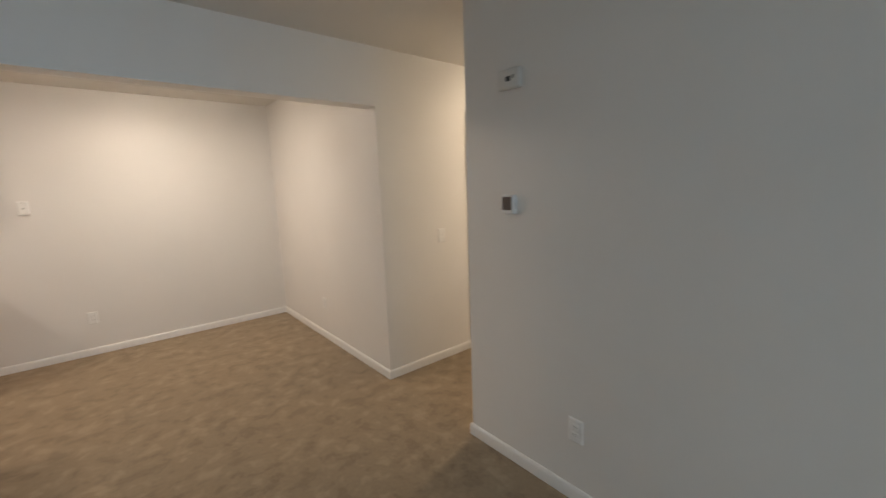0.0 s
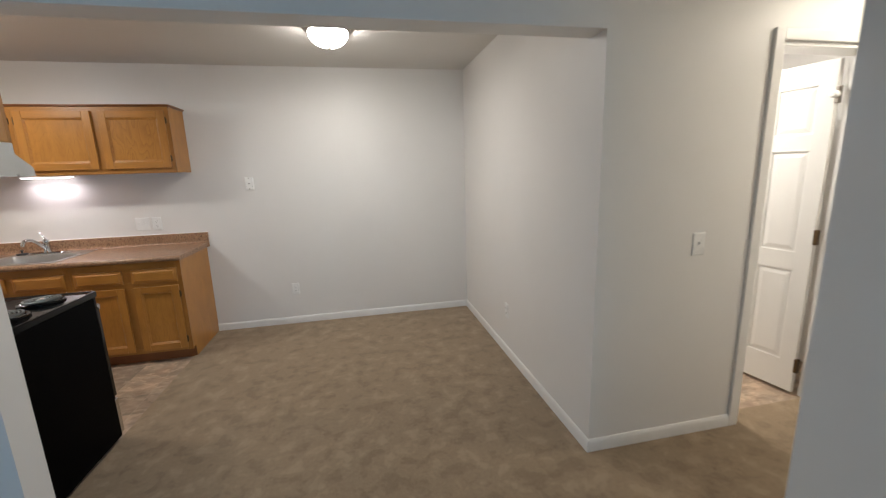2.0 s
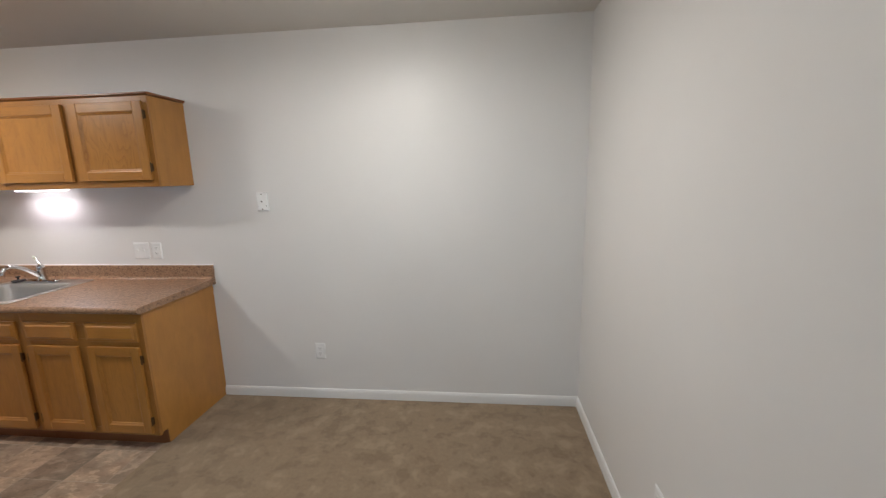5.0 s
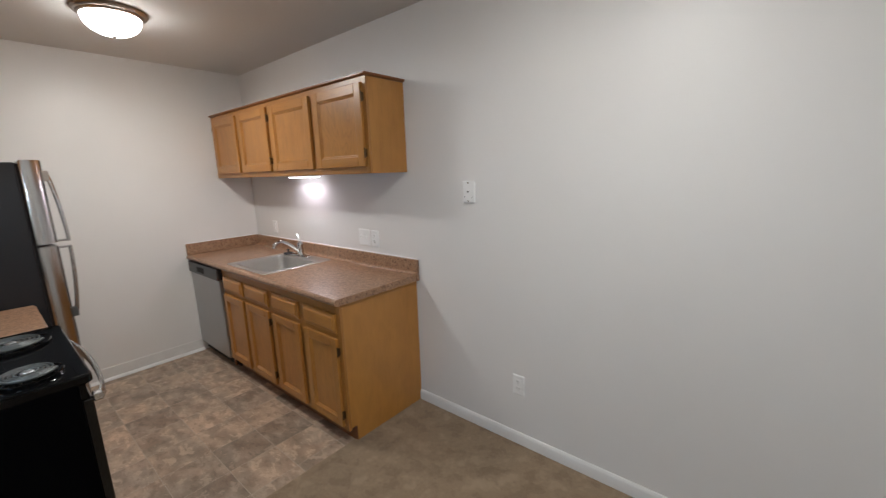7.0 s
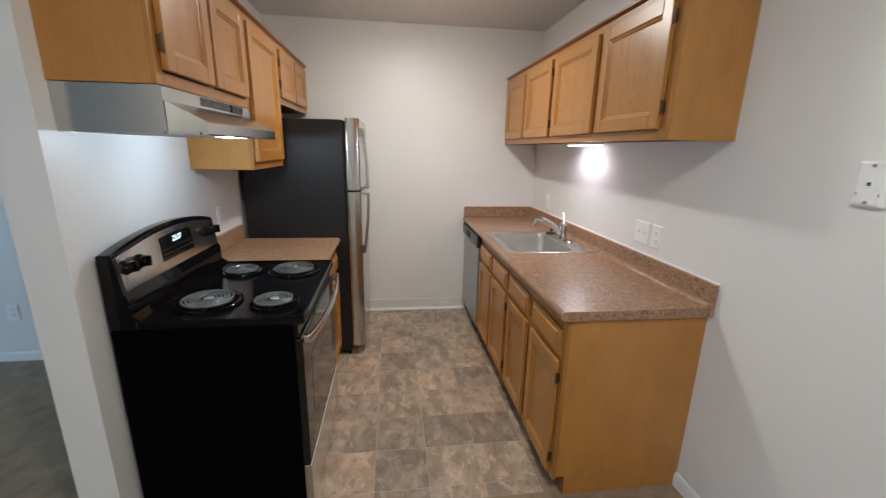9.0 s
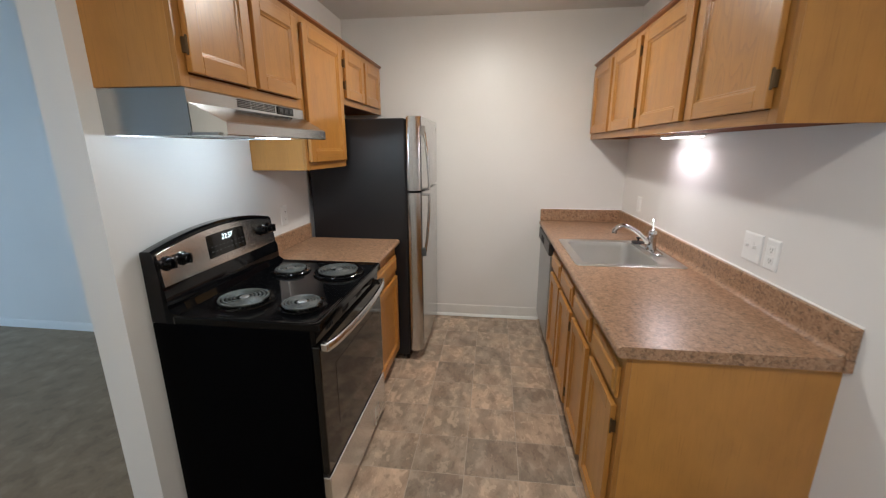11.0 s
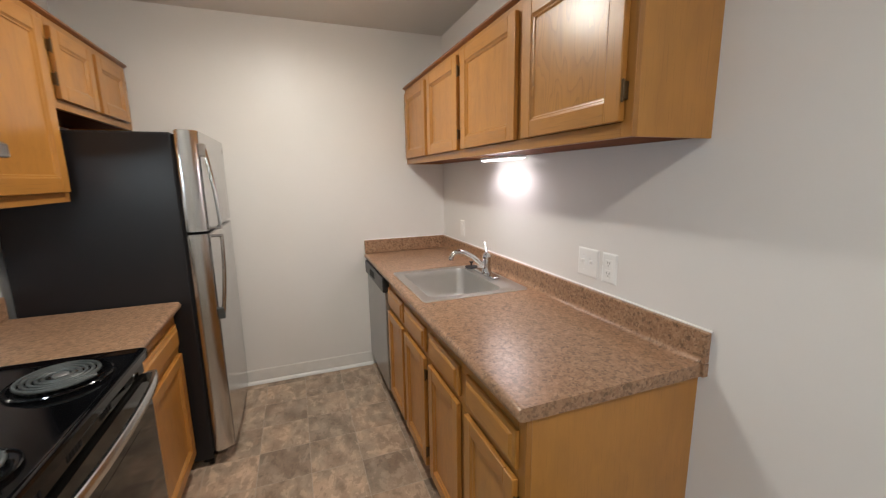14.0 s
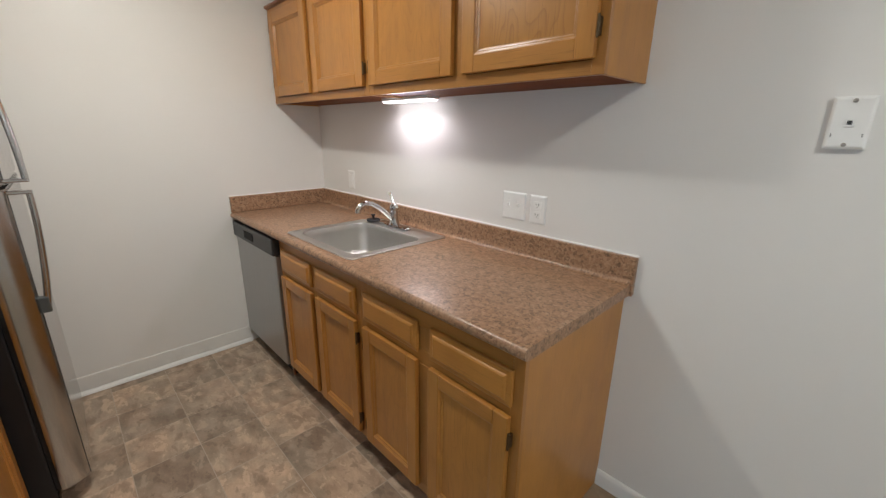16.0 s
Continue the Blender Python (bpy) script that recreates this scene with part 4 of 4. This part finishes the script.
part("diffuser", prism([(4.979, 1.5165), (4.985, 1.5095), (4.993, 1.5075), (5.040, 1.5095), (5.051, 1.5165)], -2.038, -1.703, "x"), led_lens, ucl, "glowing diffuser", True)

# ---- refrigerator ----
FX0, FX1, FT = -2.852, -2.102, 1.655
fr = thing("refrigerator", ((FX0 + FX1) / 2, 3.23, 0), "top-freezer refrigerator, black sides and stainless doors, closed", "refrigerator")
part("body", box(FX0 + 0.004, FX1 - 0.004, P1 + 0.03, 3.500, 0.03, FT - 0.012, 0.008), black_side, fr, "black textured cabinet")
part("gasket", box(FX0 + 0.012, FX1 - 0.012, 3.500, 3.512, 0.07, FT - 0.02), dark_gap, fr)
part("grille", box(FX0 + 0.01, FX1 - 0.01, 3.478, 3.500, -0.0, 0.06), black_gloss, fr, "black toe grille")
for x in (FX0 + 0.06, FX1 - 0.06):
    part("foot", add_lathe(bmesh.new(), x, 3.46, [(0, -0.012), (0.02, -0.012), (0.02, 0.01), (0.012, 0.032)], 12), rubber, fr)
    part("foot", add_lathe(bmesh.new(), x, 2.92, [(0, -0.012), (0.02, -0.012), (0.02, 0.01), (0.012, 0.032)], 12), rubber, fr)


def fridge_door(z0, z1, name):
    cx = (FX0 + FX1) / 2
    hw = (FX1 - FX0) / 2
    edge = ((0.003, 3.513), (0.0, 3.520), (0.001, 3.534), (0.005, 3.552), (0.011, 3.568), (0.019, 3.582), (0.029, 3.592), (0.040, 3.598))
    outline = [(FX0 + d, y) for d, y in edge]
    outline += [(cx + hw * t, 3.604 - 0.006 * t * t) for t in [-0.9 + i * 0.15 for i in range(13)]]
    outline += [(FX1 - d, y) for d, y in reversed(edge)]
    bb = prism(outline, z0, z1, "z")
    es = [e for e in bb.edges if abs(e.verts[0].co.z - e.verts[1].co.z) < 1e-6]
    bmesh.ops.bevel(bb, geom=es, offset=0.005, segments=2, affect="EDGES")
    return part(name, bb, steel_z, fr, "brushed stainless door", True)


fz_ = fridge_door(1.197, FT, "freezer_door")
fd_ = fridge_door(0.065, 1.183, "fridge_door")
part("top_hinge", box(FX0 + 0.01, FX0 + 0.07, 3.46, 3.56, FT + 0.0005, FT + 0.012, 0.003), black_gloss, fr)
part("badge", add_tube(bmesh.new(), [(FX0 + 0.07, 3.596, FT - 0.055), (FX0 + 0.07, 3.6025, FT - 0.055)], 0.013, 20), nickel, fz_, "small round badge")


def fridge_handle(parent, z_split, z_far):
    """A bowed bar that stands furthest off the door at the split and closes in on it at its far end."""
    x = FX1 - 0.040
    yb = 3.597
    pts = []
    for i in range(21):
        t = i / 20
        pts.append((x - 0.004 * t, yb + 0.014 + 0.036 * math.cos(math.pi / 2 * t) ** 0.8, z_split + (z_far - z_split) * t))
    h = part("handle", add_tube(bmesh.new(), pts, [0.0085 + 0.002 * i / 20 for i in range(21)], 12, 1.15), steel_z, parent, "bowed stainless handle", True)
    s = 1 if z_far > z_split else -1
    part("handle_mount", box(x - 0.012, x + 0.012, yb - 0.004, yb + 0.056, min(z_split, z_split + s * 0.012), max(z_split, z_split + s * 0.012), 0.004), chrome, parent, "polished handle end")
    part("handle_mount", box(x - 0.015, x + 0.011, yb - 0.004, yb + 0.026, min(z_far + s * 0.008, z_far - s * 0.05), max(z_far + s * 0.008, z_far - s * 0.05), 0.005), nickel if s > 0 else steel_dark, parent)
    return h


fridge_handle(fz_, 1.203, 1.59)
fridge_handle(fd_, 1.177, 0.765)


# ---- ceiling lamps ----
def dome_lamp(cx, cy, lit):
    d = thing("ceiling_lamp", (cx, cy, CEIL), "frosted glass dome ceiling lamp with a brushed nickel ring, lit", "lamp", "dome ceiling lamps")
    part("ring", add_lathe(bmesh.new(), cx, cy, [(0.10, CEIL - 0.001), (0.168, CEIL - 0.001), (0.170, CEIL - 0.008), (0.163, CEIL - 0.018), (0.150, CEIL - 0.022), (0.146, CEIL - 0.030), (0.139, CEIL - 0.034), (0.132, CEIL - 0.033), (0.128, CEIL - 0.012)], 56), nickel, d, "brushed nickel ring", True)
    prof = [(0.133, CEIL - 0.030)] + [(0.134 * math.cos(a), CEIL - 0.034 - 0.094 * math.sin(a)) for a in (math.pi / 2 * i / 12 for i in range(12))] + [(0, CEIL - 0.128)]
    part("glass_dome", add_lathe(bmesh.new(), cx, cy, prof, 48), lit, d, "glowing frosted glass dome", True)
    part("finial", add_lathe(bmesh.new(), cx, cy, [(0.012, CEIL - 0.126), (0.012, CEIL - 0.132), (0.006, CEIL - 0.137), (0, CEIL - 0.138)], 16), nickel, d, "", True)
    return d


for (x, y, *_), lit in zip(LAMPS, (dome_glass, dome_kitchen, dome_hall, dome_bath)):
    dome_lamp(x, y, lit)


# ---- plates on the walls ----
def on_wall(m, bm):
    bmesh.ops.transform(bm, matrix=m, verts=bm.verts)
    bmesh.ops.recalc_face_normals(bm, faces=bm.faces)
    return bm


def plate_at(name, x, y, z, turn, label, category, w=0.072, h=0.116, gangs=("outlet",)):
    """A cover plate; built facing -y and turned about the upright axis."""
    m = pose(x, y, z, 0, 0, turn)
    p = thing(name, (x, y, z), label, category)
    d = 0.010 if "jack" in gangs else 0.0   # the telephone plate stands on a shallow box

    def add(nm, bm, mat, parent, lb=""):
        return part(nm, on_wall(m, bm), mat, parent, lb)

    cover = add("cover", ring_slab(bmesh.new(), -w / 2, w / 2, -h / 2, h / 2, 0, -1, [(0, 0.0), (0, 0.0025 + d), (0.005, 0.0055 + d), (0.008, 0.006 + d)]), plate_white, p)
    n = len(gangs)
    for i, g in enumerate(gangs):
        cx = (i - (n - 1) / 2) * 0.046
        if g == "outlet":
            for zz in (-0.02, 0.02):
                f_ = add("socket", box(cx - 0.0165, cx + 0.0165, -0.0078, -0.0058, zz - 0.014, zz + 0.014, 0.0008), plate_white, cover)
                sl = bmesh.new()
                for dx in (-0.006, 0.006):
                    add_box(sl, cx + dx - 0.0012, cx + dx + 0.0012, -0.0083, -0.0077, zz - 0.002, zz + 0.007)
                add_box(sl, cx - 0.002, cx + 0.002, -0.0083, -0.0077, zz - 0.010, zz - 0.006)
                add("slot", sl, slot_grey, cover)
            add("screw", add_tube(bmesh.new(), [(cx, -0.0058, 0), (cx, -0.0064, 0)], 0.0028, 10), plate_white, cover)
        elif g == "toggle":
            add("toggle", box(cx - 0.005, cx + 0.005, -0.017, -0.0055, 0.0, 0.012, 0.0015), plate_white, cover)
            add("toggle_slot", box(cx - 0.0055, cx + 0.0055, -0.0066, -0.0058, -0.012, 0.012), plate_white, cover)
            for zz in (-0.03, 0.03):
                add("screw", add_tube(bmesh.new(), [(cx, -0.0058, zz), (cx, -0.0064, zz)], 0.0028, 10), plate_white, cover)
        elif g == "rocker":
            add("rocker", box(cx - 0.016, cx + 0.016, -0.0085, -0.0055, -0.033, 0.033, 0.0015), plate_white, cover)
        elif g == "jack":
            add("jack", box(cx - 0.009, cx + 0.009, -0.0085 - d, -0.0055 - d, -0.009, 0.009, 0.001), plate_white, cover)
            add("jack_hole", box(cx - 0.0045, cx + 0.0045, -0.0092 - d, -0.0084 - d, -0.004, 0.005), plate_shadow, cover)
            for zz in (-0.049, 0.049):
                add("stud", add_tube(bmesh.new(), [(cx, -0.0058 - d, zz), (cx, -0.0080 - d, zz), (cx, -0.0090 - d, zz)], [0.0048, 0.0048, 0.003], 12), nickel, cover, "metal mounting stud")
            add("tab", box(cx - 0.0275, cx - 0.0258, -0.0068 - d, -0.0058 - d, -0.032, -0.024), plate_shadow, cover)
            add("tab", box(cx + 0.0258, cx + 0.0275, -0.0068 - d, -0.0058 - d, -0.032, -0.024), plate_shadow, cover)
    return p


plate_at("phone_plate", -0.33, N, 1.408, 0, "white telephone wall plate with two metal studs", "wall plate", 0.074, 0.118, ("jack",))
plate_at("wall_outlet", -0.022, N, 0.357, 0, "white wall outlet above the baseboard", "outlet")
plate_at("light_switch", -1.266, N, 1.080, 0, "white double toggle switch above the worktop", "switch", 0.116, 0.116, ("toggle", "toggle"))
plate_at("wall_outlet", -1.150, N, 1.079, 0, "white wall outlet beside the double switch above the worktop", "outlet", 0.074)
plate_at("light_switch", -2.545, N, 1.072, 0, "white rocker switch in the corner above the worktop", "switch", 0.07, 0.112, ("rocker",))
plate_at("wall_outlet", -1.79, P1, 1.079, 180, "white wall outlet above the short worktop", "outlet")
plate_at("wall_outlet", E, 3.878, 0.365, -90, "white wall outlet in the dining nook", "outlet")
plate_at("light_switch", 2.314, P0, 1.071, 0, "white toggle switch beside the bathroom door", "switch", 0.072, 0.116, ("toggle",))
plate_at("wall_outlet", LW, 1.281, 0.354, 90, "white wall outlet in the living room", "outlet")
plate_at("wall_outlet", TX, 1.088, 0.353, -90, "white wall outlet below the thermostat", "outlet")

m = pose(TX, 1.462, 1.38, 0, 0, -90)
th = thing("thermostat", (TX, 1.462, 1.38), "white wall thermostat with a dark screen", "thermostat")
part("case", on_wall(m, box(-0.038, 0.038, -0.03, 0, -0.046, 0.046, 0.007, 3)), plate_white, th, "", True)
part("screen", on_wall(m, box(-0.031, 0.027, -0.0315, -0.0298, -0.028, 0.036, 0.001)), screen_grey, th, "dark screen")
m = pose(TX, 1.45, 1.952, 0, 0, -90)
de = thing("carbon_monoxide_alarm", (TX, 1.45, 1.952), "white rectangular wall alarm with a small dark grille", "alarm")
part("case", on_wall(m, box(-0.066, 0.066, -0.035, 0, -0.045, 0.045, 0.012, 3)), plain("alarm_plastic", (0.74, 0.73, 0.70), 0.4), de, "", True)
part("grille", on_wall(m, box(-0.012, 0.018, -0.0365, -0.0345, -0.012, 0.010, 0.001)), plate_shadow, de, "dark grille")
part("test_button", on_wall(m, box(0.024, 0.04, -0.0365, -0.0345, -0.004, 0.012, 0.001)), plain("grey_button", (0.35, 0.35, 0.34), 0.4), de)

# ---- kitchen vinyl, tile by tile ----
vf = setting("floor_vinyl", box(W, VX, P1, N, -0.0138, -0.0062), grout, "brown slate-look vinyl tile floor")
TXO, TYO, TSX, TSY = -2.845, 3.712, 0.2465, 0.2505
ix = [TXO + TSX * i for i in range(-1, 12)]
iy = [TYO + TSY * i for i in range(-4, 7)]
for xa, xb in zip(ix, ix[1:]):
    for ya, yb in zip(iy, iy[1:]):
        x0, x1, y0, y1 = max(xa, W), min(xb, VX), max(ya, P1), min(yb, N)
        if x1 - x0 < 0.01 or y1 - y0 < 0.01:
            continue
        tb = bmesh.new()
        ring = [(0.0017, -0.009), (0.0017, -0.0060), (0.0021, -0.0059)]
        add_loft(tb, [[(x0 + d, y0 + d, z), (x1 - d, y0 + d, z), (x1 - d, y1 - d, z), (x0 + d, y1 - d, z)] for d, z in ring])
        part("tile", tb, vinyl_mat, vf)
